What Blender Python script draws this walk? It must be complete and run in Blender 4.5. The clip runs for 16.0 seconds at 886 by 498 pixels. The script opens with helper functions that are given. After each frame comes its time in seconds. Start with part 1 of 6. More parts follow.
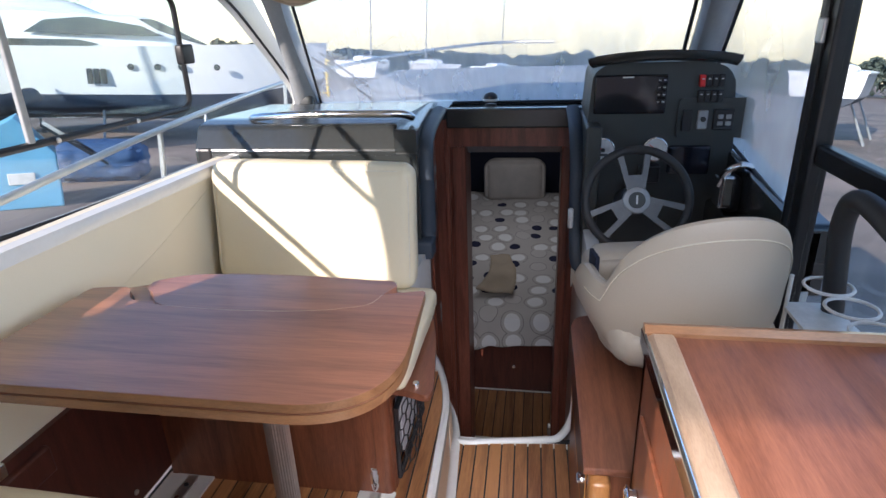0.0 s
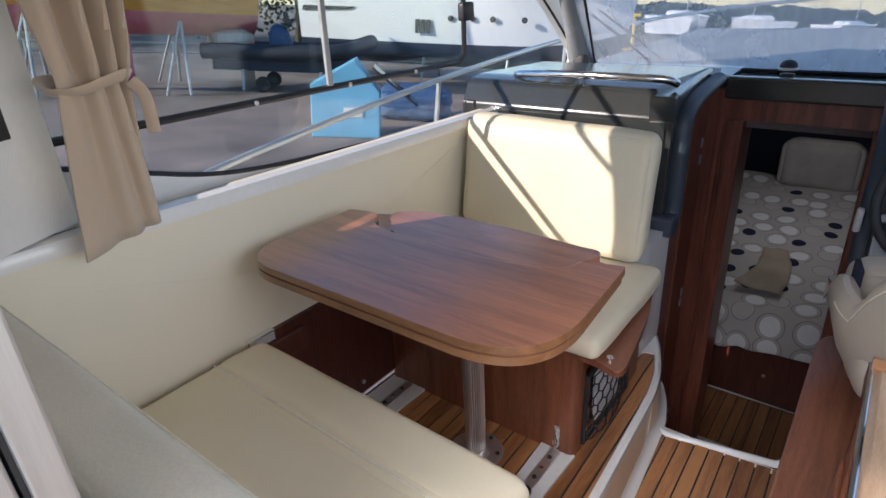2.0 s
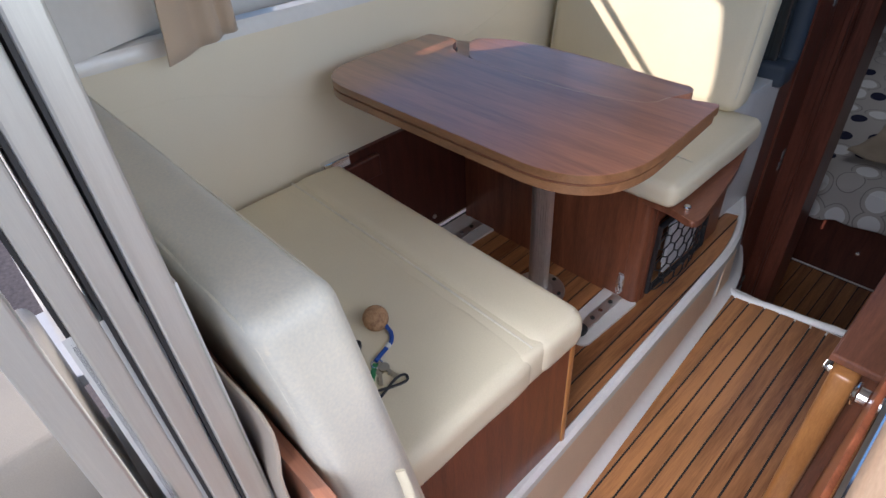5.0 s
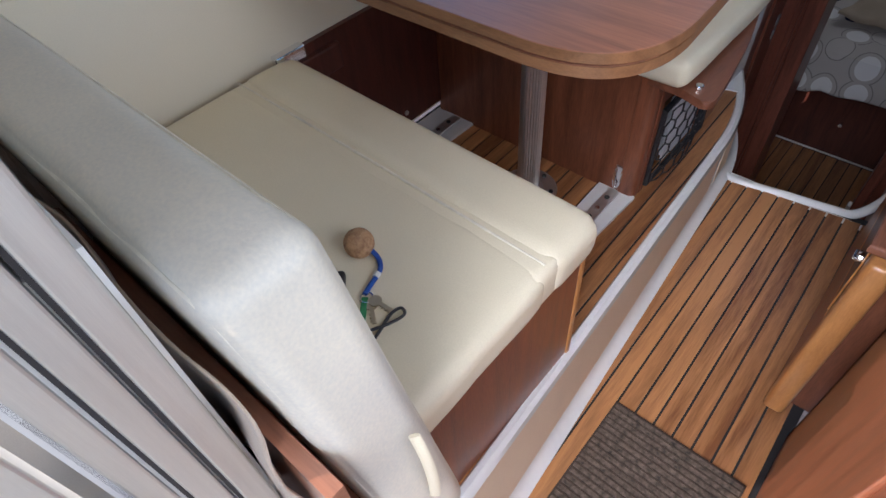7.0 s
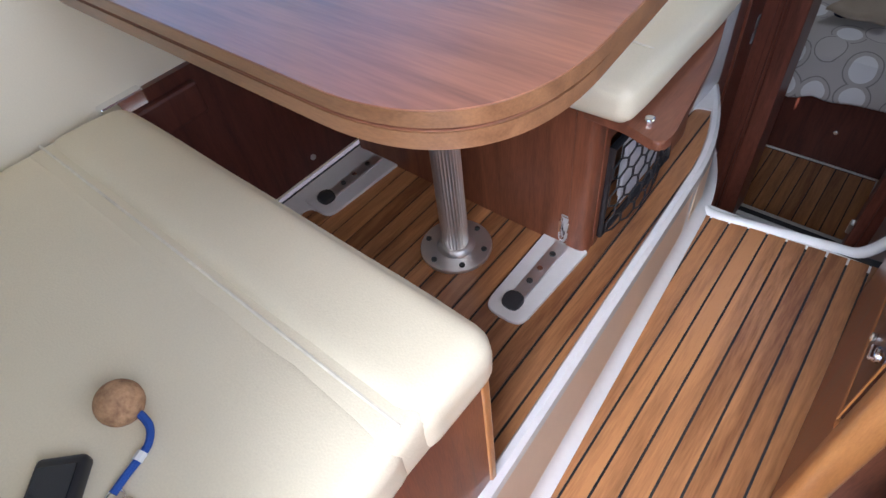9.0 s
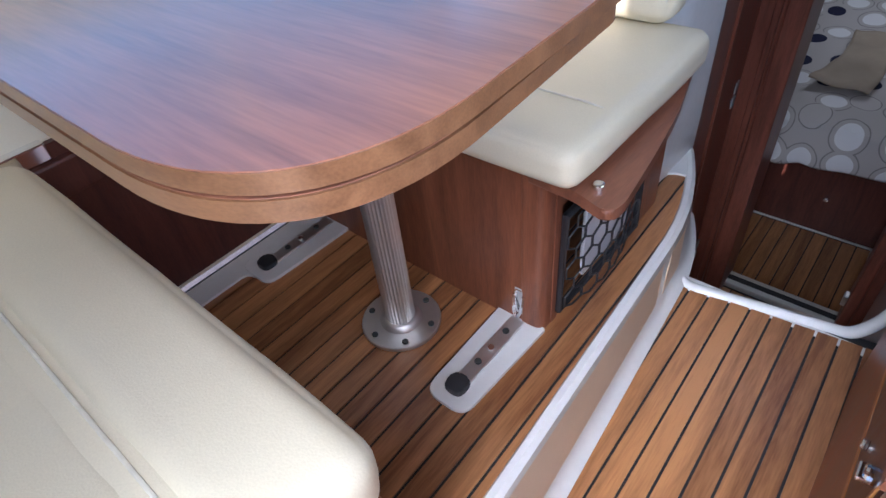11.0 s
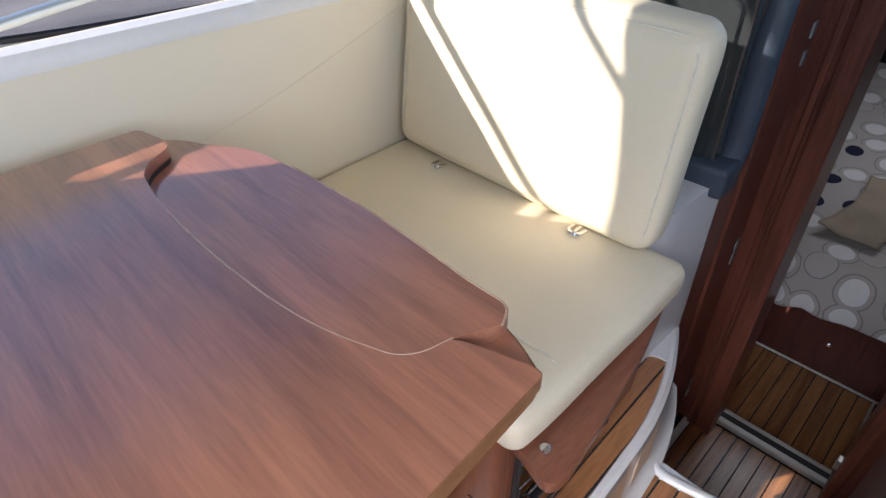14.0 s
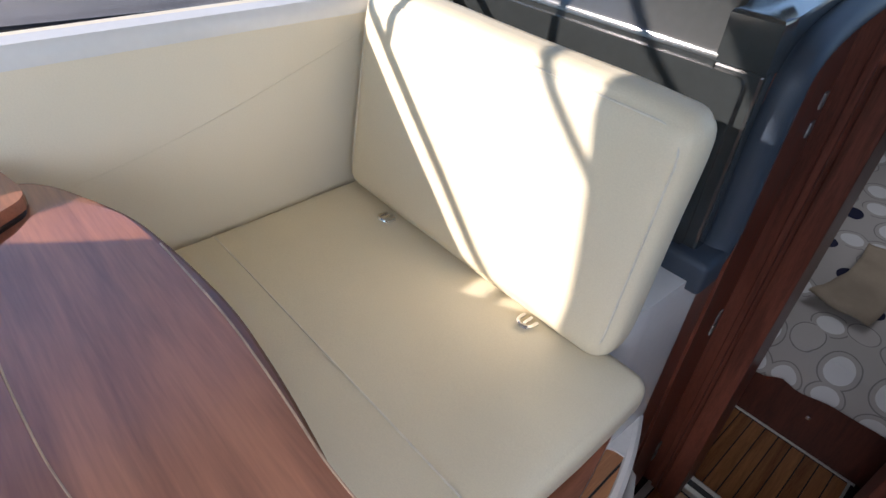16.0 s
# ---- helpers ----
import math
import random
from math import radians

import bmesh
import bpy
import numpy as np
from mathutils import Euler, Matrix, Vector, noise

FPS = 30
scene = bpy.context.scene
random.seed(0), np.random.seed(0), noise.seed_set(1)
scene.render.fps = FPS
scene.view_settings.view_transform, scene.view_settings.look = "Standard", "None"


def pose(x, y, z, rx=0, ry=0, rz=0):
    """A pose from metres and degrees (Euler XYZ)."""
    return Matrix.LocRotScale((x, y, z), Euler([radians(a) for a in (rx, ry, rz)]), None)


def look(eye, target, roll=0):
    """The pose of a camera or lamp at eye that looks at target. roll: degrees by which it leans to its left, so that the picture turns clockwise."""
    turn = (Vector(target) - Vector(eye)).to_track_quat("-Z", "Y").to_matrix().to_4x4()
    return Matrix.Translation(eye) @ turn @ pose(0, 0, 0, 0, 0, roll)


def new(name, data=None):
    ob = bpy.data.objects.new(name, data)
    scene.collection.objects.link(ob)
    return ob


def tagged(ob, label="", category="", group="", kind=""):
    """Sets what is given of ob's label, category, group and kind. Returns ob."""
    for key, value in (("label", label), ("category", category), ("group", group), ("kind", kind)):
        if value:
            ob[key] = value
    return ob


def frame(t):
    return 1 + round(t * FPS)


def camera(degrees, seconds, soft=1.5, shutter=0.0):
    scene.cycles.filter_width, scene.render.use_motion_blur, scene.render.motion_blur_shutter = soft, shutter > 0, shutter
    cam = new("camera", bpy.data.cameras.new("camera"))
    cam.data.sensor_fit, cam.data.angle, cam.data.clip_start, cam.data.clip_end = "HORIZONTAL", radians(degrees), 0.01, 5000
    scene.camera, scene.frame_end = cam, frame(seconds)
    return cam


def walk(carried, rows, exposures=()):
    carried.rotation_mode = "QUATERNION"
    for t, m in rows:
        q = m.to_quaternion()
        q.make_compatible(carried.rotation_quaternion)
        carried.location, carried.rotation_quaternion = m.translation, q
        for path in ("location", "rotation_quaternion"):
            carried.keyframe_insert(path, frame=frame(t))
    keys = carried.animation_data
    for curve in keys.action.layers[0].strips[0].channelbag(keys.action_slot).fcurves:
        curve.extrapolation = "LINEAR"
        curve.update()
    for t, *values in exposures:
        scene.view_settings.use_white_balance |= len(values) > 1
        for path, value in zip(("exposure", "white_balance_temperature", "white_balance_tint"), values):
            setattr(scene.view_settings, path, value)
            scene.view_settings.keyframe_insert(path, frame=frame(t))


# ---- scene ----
cam = camera(74.8, 16.0)
METRES, EYE, TILT, LEAN, TURN = 1.9, 1.5, -12.0, 0.0, 0.0
PATH = [
    (0, (0.292, 0.097, 1.394), (-0.027, 1.927, 0.652), -2.2),
    (0.5, (0.362, 0.077, 1.423), (-0.196, 1.879, 0.76), -3.2),
    (1, (0.397, 0.086, 1.436), (-0.408, 1.792, 0.773), -3.4),
    (1.5, (0.409, 0.107, 1.433), (-0.595, 1.68, 0.713), -3.2),
    (2, (0.436, 0.116, 1.407), (-0.698, 1.538, 0.575), -3.1),
    (2.5, (0.464, 0.111, 1.379), (-0.751, 1.387, 0.433), -3.5),
    (3, (0.464, 0.117, 1.359), (-0.785, 1.287, 0.325), -4.2),
    (3.5, (0.461, 0.124, 1.351), (-0.801, 1.243, 0.276), -4.6),
    (4, (0.459, 0.138, 1.363), (-0.79, 1.266, 0.282), -4.4),
    (4.5, (0.456, 0.135, 1.359), (-0.756, 1.238, 0.213), -4.1),
    (5, (0.465, 0.115, 1.345), (-0.72, 1.152, 0.112), -4.2),
    (5.2, (0.466, 0.113, 1.332), (-0.701, 1.11, 0.05), -4.5),
    (7.3, (0.297, 0.21, 1.255), (-0.629, 1.146, -0.251), -5.9),
    (7.5, (0.281, 0.231, 1.261), (-0.663, 1.173, -0.229), -6.8),
    (8, (0.248, 0.328, 1.232), (-0.691, 1.264, -0.265), -8.0),
    (8.5, (0.248, 0.509, 1.146), (-0.685, 1.445, -0.354), -8.1),
    (9, (0.273, 0.548, 1.103), (-0.686, 1.493, -0.375), -8.5),
    (9.5, (0.286, 0.584, 1.042), (-0.684, 1.586, -0.391), -7.4),
    (10, (0.301, 0.657, 1.022), (-0.72, 1.706, -0.341), -7.2),
    (10.2, (0.302, 0.676, 1.022), (-0.73, 1.743, -0.317), -6.9),
    (12.3, (0.271, 0.721, 1.027), (-0.819, 1.759, -0.29), -8.3),
    (12.5, (0.274, 0.763, 1.042), (-0.832, 1.803, -0.26), -8.6),
    (13, (0.286, 0.849, 1.106), (-0.821, 1.915, -0.174), -6.6),
    (13.5, (0.28, 0.891, 1.202), (-0.864, 1.977, -0.028), -4.9),
    (14, (0.24, 0.918, 1.252), (-0.9, 2.006, 0.02), -2.1),
    (14.5, (0.186, 0.995, 1.265), (-0.941, 2.079, 0.017), 1.1),
    (15, (0.208, 1.088, 1.249), (-0.902, 2.147, -0.034), 3.0),
    (15.5, (0.2, 1.105, 1.244), (-0.911, 2.166, -0.036), 3.7),
    (16, (0.157, 1.142, 1.264), (-0.967, 2.242, 0.029), 3.8),
]
walk(cam, [(t, look(eye, target, roll)) for t, eye, target, roll in PATH], [(t, e, k, 20) for t, e, k in ((0.0, 1.1, 6650), (0.5, 0.72, 6650), (2.0, 0.68, 6750), (3.5, 0.54, 6500), (5.0, 0.55, 6450), (7.5, 0.84, 6250), (8.0, 1.08, 6150), (9.0, 1.32, 6150), (10.0, 1.28, 6000), (12.5, 1.52, 5800), (13.5, 1.25, 6400), (15.0, 1.18, 6600), (16.0, 1.06, 6500))])

# ---- light ----
SUN_TRAVEL = Vector((0.58, 1.0, -0.525)).normalized()
world = bpy.data.worlds.new("sky")
scene.world = world
world.use_nodes = True
wn = world.node_tree.nodes
sky = wn.new("ShaderNodeTexSky")
sky.sky_type, sky.sun_disc = "NISHITA", False
sky.sun_elevation = math.asin(-SUN_TRAVEL.z)
sky.sun_rotation = math.atan2(-SUN_TRAVEL.x, -SUN_TRAVEL.y)
world.node_tree.links.new(sky.outputs[0], wn["Background"].inputs[0])
sky.dust_density, sky.ozone_density = 0.05, 4.0
wn["Background"].inputs[1].default_value = 0.15
sun_data = bpy.data.lights.new("sun", "SUN")
sun_data.energy, sun_data.angle, sun_data.color = 3.4, radians(0.6), (1.0, 0.94, 0.85)
sun = new("sun", sun_data)
sun.matrix_world = look((-6, -10, 8), Vector((-6, -10, 8)) + SUN_TRAVEL)


def fill_light(name, at, target, wide, high, watts, spread=180):
    """An area lamp, sky-coloured, added to fill the interior with light."""
    data = bpy.data.lights.new(name, "AREA")
    data.shape, data.size, data.size_y, data.energy, data.color = "RECTANGLE", wide, high, watts, (0.86, 0.94, 1.0)
    data.spread = radians(spread)
    lamp = new(name, data)
    lamp.matrix_world = look(at, target)


# extra lamp behind the open doorway, narrowed and aimed to brighten the aisle
fill_light("aft_doorway_fill", (0.42, -0.20, 1.15), (0.34, 1.05, -0.1), 0.5, 1.4, 3.3, 58)
# added inside the unseen aft starboard window to lift the dinette and lining
fill_light("starboard_fill", (0.99, 0.62, 1.42), (-0.8, 0.9, 0.7), 1.0, 0.6, 2.8, 130)
# added under the closed cabin ceiling, no hatch there, to brighten the berth
fill_light("cabin_fill", (0.1, 4.2, 0.89), (0.1, 4.2, -0.5), 0.5, 0.5, 1.5)


# ---- materials ----
def material(name, color, rough=0.5, metal=0.0, vary=0.12, scale=6.0, stretch=(1, 1, 1), bump=0.0, bump_scale=60.0, dark=None, spec=0.5, coat=0.0, sheen=0.0, random_piece=0.0, fine_share=0.35):
    """A principled material: two scales of noise in colour, roughness and relief."""
    m = bpy.data.materials.new(name)
    m.use_nodes = True
    n, link = m.node_tree.nodes, m.node_tree.links.new
    b = n["Principled BSDF"]
    b.inputs["Metallic"].default_value = metal
    b.inputs["Specular IOR Level"].default_value = spec
    b.inputs["Coat Weight"].default_value = coat
    b.inputs["Coat Roughness"].default_value = 0.22
    b.inputs["Sheen Weight"].default_value = sheen
    co = n.new("ShaderNodeTexCoord")
    mp = n.new("ShaderNodeMapping")
    mp.inputs["Scale"].default_value = stretch
    link(co.outputs["Object"], mp.inputs["Vector"])
    big, fine = n.new("ShaderNodeTexNoise"), n.new("ShaderNodeTexNoise")
    big.inputs["Scale"].default_value, big.inputs["Detail"].default_value = scale, 4
    big.inputs["Distortion"].default_value = 0.7 if max(stretch) > 5 else 0.0
    fine.inputs["Scale"].default_value, fine.inputs["Detail"].default_value = bump_scale, 3
    link(mp.outputs[0], big.inputs["Vector"])
    link(mp.outputs[0], fine.inputs["Vector"])
    both = n.new("ShaderNodeMath")
    both.operation = "MULTIPLY_ADD"
    both.inputs[1].default_value = fine_share
    link(fine.outputs[0], both.inputs[0])
    scaled = n.new("ShaderNodeMath")
    scaled.operation = "MULTIPLY"
    scaled.inputs[1].default_value = 1 - fine_share
    link(big.outputs[0], scaled.inputs[0])
    link(scaled.outputs[0], both.inputs[2])
    value = both.outputs[0]
    if random_piece:
        info = n.new("ShaderNodeObjectInfo")
        add = n.new("ShaderNodeMath")
        add.operation = "MULTIPLY_ADD"
        add.inputs[1].default_value = random_piece
        link(info.outputs["Random"], add.inputs[0])
        link(value, add.inputs[2])
        less = n.new("ShaderNodeMath")
        less.operation = "SUBTRACT"
        less.inputs[1].default_value = random_piece / 2
        link(add.outputs[0], less.inputs[0])
        value = less.outputs[0]
    ramp = n.new("ShaderNodeValToRGB")
    low = dark or tuple(c * (1 - 2 * vary) for c in color)
    high = tuple(min(1.0, c * (1 + vary)) for c in color)
    ramp.color_ramp.elements[0].color, ramp.color_ramp.elements[1].color = (*low, 1), (*high, 1)
    ramp.color_ramp.elements[0].position, ramp.color_ramp.elements[1].position = 0.32, 0.66
    link(value, ramp.inputs[0])
    link(ramp.outputs[0], b.inputs["Base Color"])
    rr = n.new("ShaderNodeMapRange")
    rr.inputs["To Min"].default_value, rr.inputs["To Max"].default_value = rough * 0.8, min(1, rough * 1.25)
    link(big.outputs[0], rr.inputs[0])
    link(rr.outputs[0], b.inputs["Roughness"])
    if bump:
        bp = n.new("ShaderNodeBump")
        bp.inputs["Strength"].default_value, bp.inputs["Distance"].default_value = bump, 0.002
        link(fine.outputs[0], bp.inputs["Height"])
        link(bp.outputs[0], b.inputs["Normal"])
    return m


def glass(name, tint=(1, 1, 1), haze=0.0, haze_scale=3.0):
    """A thin clear pane; haze is the share that scatters light: dried salt and dust, or added glare."""
    m = bpy.data.materials.new(name)
    m.use_nodes = True
    n, link = m.node_tree.nodes, m.node_tree.links.new
    n.remove(n["Principled BSDF"])
    clear, gloss, mix = n.new("ShaderNodeBsdfTransparent"), n.new("ShaderNodeBsdfGlossy"), n.new("ShaderNodeMixShader")
    clear.inputs[0].default_value = (*tint, 1)
    gloss.inputs["Roughness"].default_value = 0.02
    facing, power, gain = n.new("ShaderNodeLayerWeight"), n.new("ShaderNodeMath"), n.new("ShaderNodeMath")
    facing.inputs["Blend"].default_value = 0.5
    power.operation, gain.operation = "POWER", "MULTIPLY_ADD"
    power.inputs[1].default_value, gain.inputs[1].default_value, gain.inputs[2].default_value = 4.0, 0.5, 0.035
    link(facing.outputs["Facing"], power.inputs[0])
    link(power.outputs[0], gain.inputs[0])
    link(gain.outputs[0], mix.inputs[0])
    link(clear.outputs[0], mix.inputs[1])
    link(gloss.outputs[0], mix.inputs[2])
    out = mix.outputs[0]
    if haze:
        tr, df, both, mix2 = n.new("ShaderNodeBsdfTranslucent"), n.new("ShaderNodeBsdfDiffuse"), n.new("ShaderNodeMixShader"), n.new("ShaderNodeMixShader")
        tr.inputs[0].default_value = df.inputs[0].default_value = (0.85, 0.9, 0.92, 1)
        link(tr.outputs[0], both.inputs[1])
        link(df.outputs[0], both.inputs[2])
        co, mp, no, no2 = n.new("ShaderNodeTexCoord"), n.new("ShaderNodeMapping"), n.new("ShaderNodeTexNoise"), n.new("ShaderNodeTexNoise")
        mp.inputs["Scale"].default_value = (1.6, 1, 0.5)
        link(co.outputs["Object"], mp.inputs[0])
        link(mp.outputs[0], no.inputs["Vector"])
        no.inputs["Scale"].default_value, no.inputs["Detail"].default_value = haze_scale, 6
        mp2 = n.new("ShaderNodeMapping")
        mp2.inputs["Scale"].default_value = (7, 2, 1.5)
        link(co.outputs["Object"], mp2.inputs[0])
        link(mp2.outputs[0], no2.inputs["Vector"])
        no2.inputs["Scale"].default_value, no2.inputs["Detail"].default_value = 2.0, 3
        mul = n.new("ShaderNodeMath")
        mul.operation = "MULTIPLY"
        link(no.outputs[0], mul.inputs[0])
        link(no2.outputs[0], mul.inputs[1])
        mr = n.new("ShaderNodeMapRange")
        mr.inputs["From Min"].default_value, mr.inputs["From Max"].default_value = 0.1, 0.42
        mr.inputs["To Min"].default_value, mr.inputs["To Max"].default_value = haze * 0.7, haze * 1.3
        link(mul.outputs[0], mr.inputs[0])
        link(mr.outputs[0], mix2.inputs[0])
        link(out, mix2.inputs[1])
        link(both.outputs[0], mix2.inputs[2])
        out = mix2.outputs[0]
    link(out, n["Material Output"].inputs[0])
    return m


VINYL = material("cream_vinyl", (0.80, 0.712, 0.520), 0.42, vary=0.03, scale=3, bump=0.18, bump_scale=420, dark=(0.71, 0.625, 0.45))
VINYL_WORN = material("worn_cream_vinyl", (0.77, 0.70, 0.56), 0.45, vary=0.03, scale=5, bump=0.12, bump_scale=240, dark=(0.60, 0.57, 0.49))
VINYL_WALL = material("cream_lining", (0.81, 0.735, 0.575), 0.55, vary=0.03, scale=2, bump=0.15, bump_scale=350)
PIPING = material("seam_thread", (0.80, 0.74, 0.60), 0.6)
PALE_EDGE = material("pale_veneer_edge", (0.62, 0.42, 0.28), 0.4, vary=0.15, scale=30)
HELM_VINYL = material("helm_vinyl", (0.49, 0.42, 0.335), 0.45, vary=0.04, scale=3, bump=0.2, bump_scale=400)
GEL = material("white_gelcoat", (0.80, 0.79, 0.76), 0.22, vary=0.03, scale=4, coat=0.3)
DECK_GREY = material("grey_deck_nonskid", (0.36, 0.37, 0.37), 0.7, vary=0.08, scale=2, bump=0.4, bump_scale=300)
GRIP = material("tan_nonskid", (0.70, 0.53, 0.37), 0.6, vary=0.05, bump=0.5, bump_scale=500)
WOOD = material("mahogany_veneer", (0.42, 0.168, 0.092), 0.30, vary=0.16, scale=2.8, stretch=(0.7, 10, 10), bump=0.03, bump_scale=26, dark=(0.235, 0.085, 0.050), coat=1.0, spec=0.9, fine_share=0.30)
WOOD_Z = material("mahogany_upright", (0.25, 0.085, 0.042), 0.32, vary=0.18, scale=3.2, stretch=(11, 11, 0.9), bump=0.04, bump_scale=40, dark=(0.13, 0.042, 0.022), coat=0.1)
WOOD_TOP = material("mahogany_counter", (0.23, 0.085, 0.046), 0.32, vary=0.18, scale=3.2, stretch=(11, 0.9, 11), bump=0.04, bump_scale=40, dark=(0.135, 0.045, 0.024), coat=0.35)
WOOD_EDGE = material("light_teak_lipping", (0.27, 0.125, 0.056), 0.3, vary=0.15, scale=4, stretch=(1.5, 8, 8), dark=(0.17, 0.075, 0.034), coat=0.2)
POST_EDGE = material("orange_teak_post", (0.50, 0.22, 0.07), 0.3, vary=0.12, scale=4, stretch=(8, 8, 1.2), dark=(0.38, 0.15, 0.045), coat=0.2)
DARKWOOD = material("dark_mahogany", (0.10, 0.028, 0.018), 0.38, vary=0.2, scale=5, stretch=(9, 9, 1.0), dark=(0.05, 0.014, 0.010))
WORK_EDGE = material("greyed_lipping", (0.34, 0.235, 0.16), 0.35, vary=0.12, scale=4, stretch=(8, 1.5, 8), dark=(0.24, 0.155, 0.10))
JAMB = material("dark_red_mahogany", (0.25, 0.078, 0.048), 0.34, vary=0.18, scale=3.2, stretch=(11, 11, 0.9), bump=0.04, bump_scale=40, dark=(0.10, 0.030, 0.019), coat=0.1)
TEAK = material("teak_plank", (0.45, 0.205, 0.080), 0.32, vary=0.22, scale=2.2, stretch=(12, 0.9, 12), bump=0.06, bump_scale=22, dark=(0.21, 0.080, 0.030), coat=0.45, random_piece=0.22, fine_share=0.28)
CAULK = material("black_caulk", (0.02, 0.02, 0.022), 0.6)
ALU = material("anodised_aluminium", (0.66, 0.66, 0.62), 0.40, 0.65, vary=0.05, scale=3, stretch=(40, 40, 1))
STEEL = material("stainless_steel", (0.74, 0.72, 0.69), 0.36, 0.9, vary=0.05)
CHROME = material("polished_steel", (0.85, 0.85, 0.86), 0.08, 1.0, vary=0.02)
BLACK = material("black_plastic", (0.018, 0.018, 0.02), 0.4)
FRAME = material("black_window_frame", (0.015, 0.015, 0.017), 0.35)
DASH = material("dark_grey_gelcoat", (0.034, 0.039, 0.039), 0.14, vary=0.08, scale=2, coat=0.5, spec=0.6)
DASH_MATT = material("dark_grey_textured", (0.045, 0.05, 0.048), 0.45, vary=0.1, bump=0.4, bump_scale=500)
TRIM = material("blue_grey_foam_trim", (0.045, 0.062, 0.085), 0.5, vary=0.06, bump=0.2, bump_scale=300)
RUBBER = material("black_rubber", (0.03, 0.03, 0.032), 0.55, bump=0.2)
CURTAIN = material("beige_curtain_cloth", (0.56, 0.435, 0.32), 0.9, vary=0.06, scale=3, bump=0.5, bump_scale=700, sheen=0.3)
PILLAR = material("grey_pillar_paint", (0.40, 0.42, 0.43), 0.25, vary=0.04, coat=0.3)
HEADLINER = material("pale_headliner", (0.72, 0.69, 0.62), 0.8, bump=0.2)
NAVY = material("navy_cloth", (0.012, 0.016, 0.035), 0.9)
PILLOW = material("grey_beige_pillow", (0.50, 0.46, 0.42), 0.9, bump=0.3, bump_scale=500)
THROW = material("beige_throw", (0.42, 0.34, 0.25), 0.9, bump=0.4, bump_scale=400)
CORK = material("cork_float", (0.42, 0.25, 0.13), 0.85, vary=0.3, scale=90, bump=0.9, bump_scale=220, dark=(0.24, 0.12, 0.06))
CORD = material("blue_cord", (0.015, 0.08, 0.35), 0.7, bump=0.6, bump_scale=600)
GREEN = material("green_tag", (0.03, 0.22, 0.08), 0.4)
BRASS = material("key_metal", (0.62, 0.52, 0.36), 0.3, 1.0)
SCREEN = material("dark_screen", (0.008, 0.010, 0.016), 0.08, spec=0.6)
RED = material("red_switch", (0.75, 0.03, 0.03), 0.35)
WHITE = material("white_plastic", (0.75, 0.75, 0.73), 0.35)
DIAL = material("gauge_face", (0.78, 0.78, 0.76), 0.3)
PAPER = material("white_papers", (0.74, 0.74, 0.76), 0.7, vary=0.08, scale=14)
CLEAR = glass("window_glass", (0.93, 0.97, 0.96), 0.0)
# side pane: whitish scatter mixed into the glass to imitate glare
SIDE_GLARE = glass("glare_side_glass", (0.95, 0.98, 0.99), 0.30, 1.2)
SALTED = glass("salted_windscreen", (0.95, 0.98, 0.99), 0.30, 1.6)
GRAVEL = material("gravel_yard", (0.27, 0.205, 0.175), 0.95, vary=0.3, scale=0.35, bump=1.0, bump_scale=30, dark=(0.12, 0.098, 0.088))
HULL_WHITE = material("white_hull", (0.82, 0.83, 0.84), 0.2, vary=0.02, coat=0.4)
HULL_DARK = material("dark_antifoul", (0.03, 0.045, 0.075), 0.6)
HULL_WOOD = material("varnished_topsides", (0.62, 0.27, 0.05), 0.25, vary=0.2, scale=2, stretch=(1, 9, 9), dark=(0.45, 0.17, 0.03), coat=0.4)
PINK = material("pink_antifoul", (0.58, 0.16, 0.22), 0.7, vary=0.1)
TINTED = material("tinted_glass", (0.03, 0.04, 0.05), 0.08, spec=0.7)
BLUE = material("pale_blue_paint", (0.16, 0.46, 0.66), 0.5, vary=0.08, scale=2)
COVER_BLUE = material("blue_tarpaulin", (0.04, 0.10, 0.22), 0.6, vary=0.15)
# leaves of the far shore: distance haze is mixed into their base colour
LEAF_HAZED = material("hazed_leaves", (0.10, 0.125, 0.105), 0.9, vary=0.3, scale=0.4, dark=(0.06, 0.078, 0.068), spec=0.1)
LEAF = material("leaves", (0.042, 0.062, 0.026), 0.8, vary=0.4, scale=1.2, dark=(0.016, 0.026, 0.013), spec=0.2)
BARK = material("bark", (0.10, 0.075, 0.055), 0.9, vary=0.25, bump=0.8)
YELLOW = material("yellow_paint", (0.75, 0.5, 0.03), 0.5)
GALV = material("galvanised_steel", (0.42, 0.43, 0.44), 0.5, 0.6)


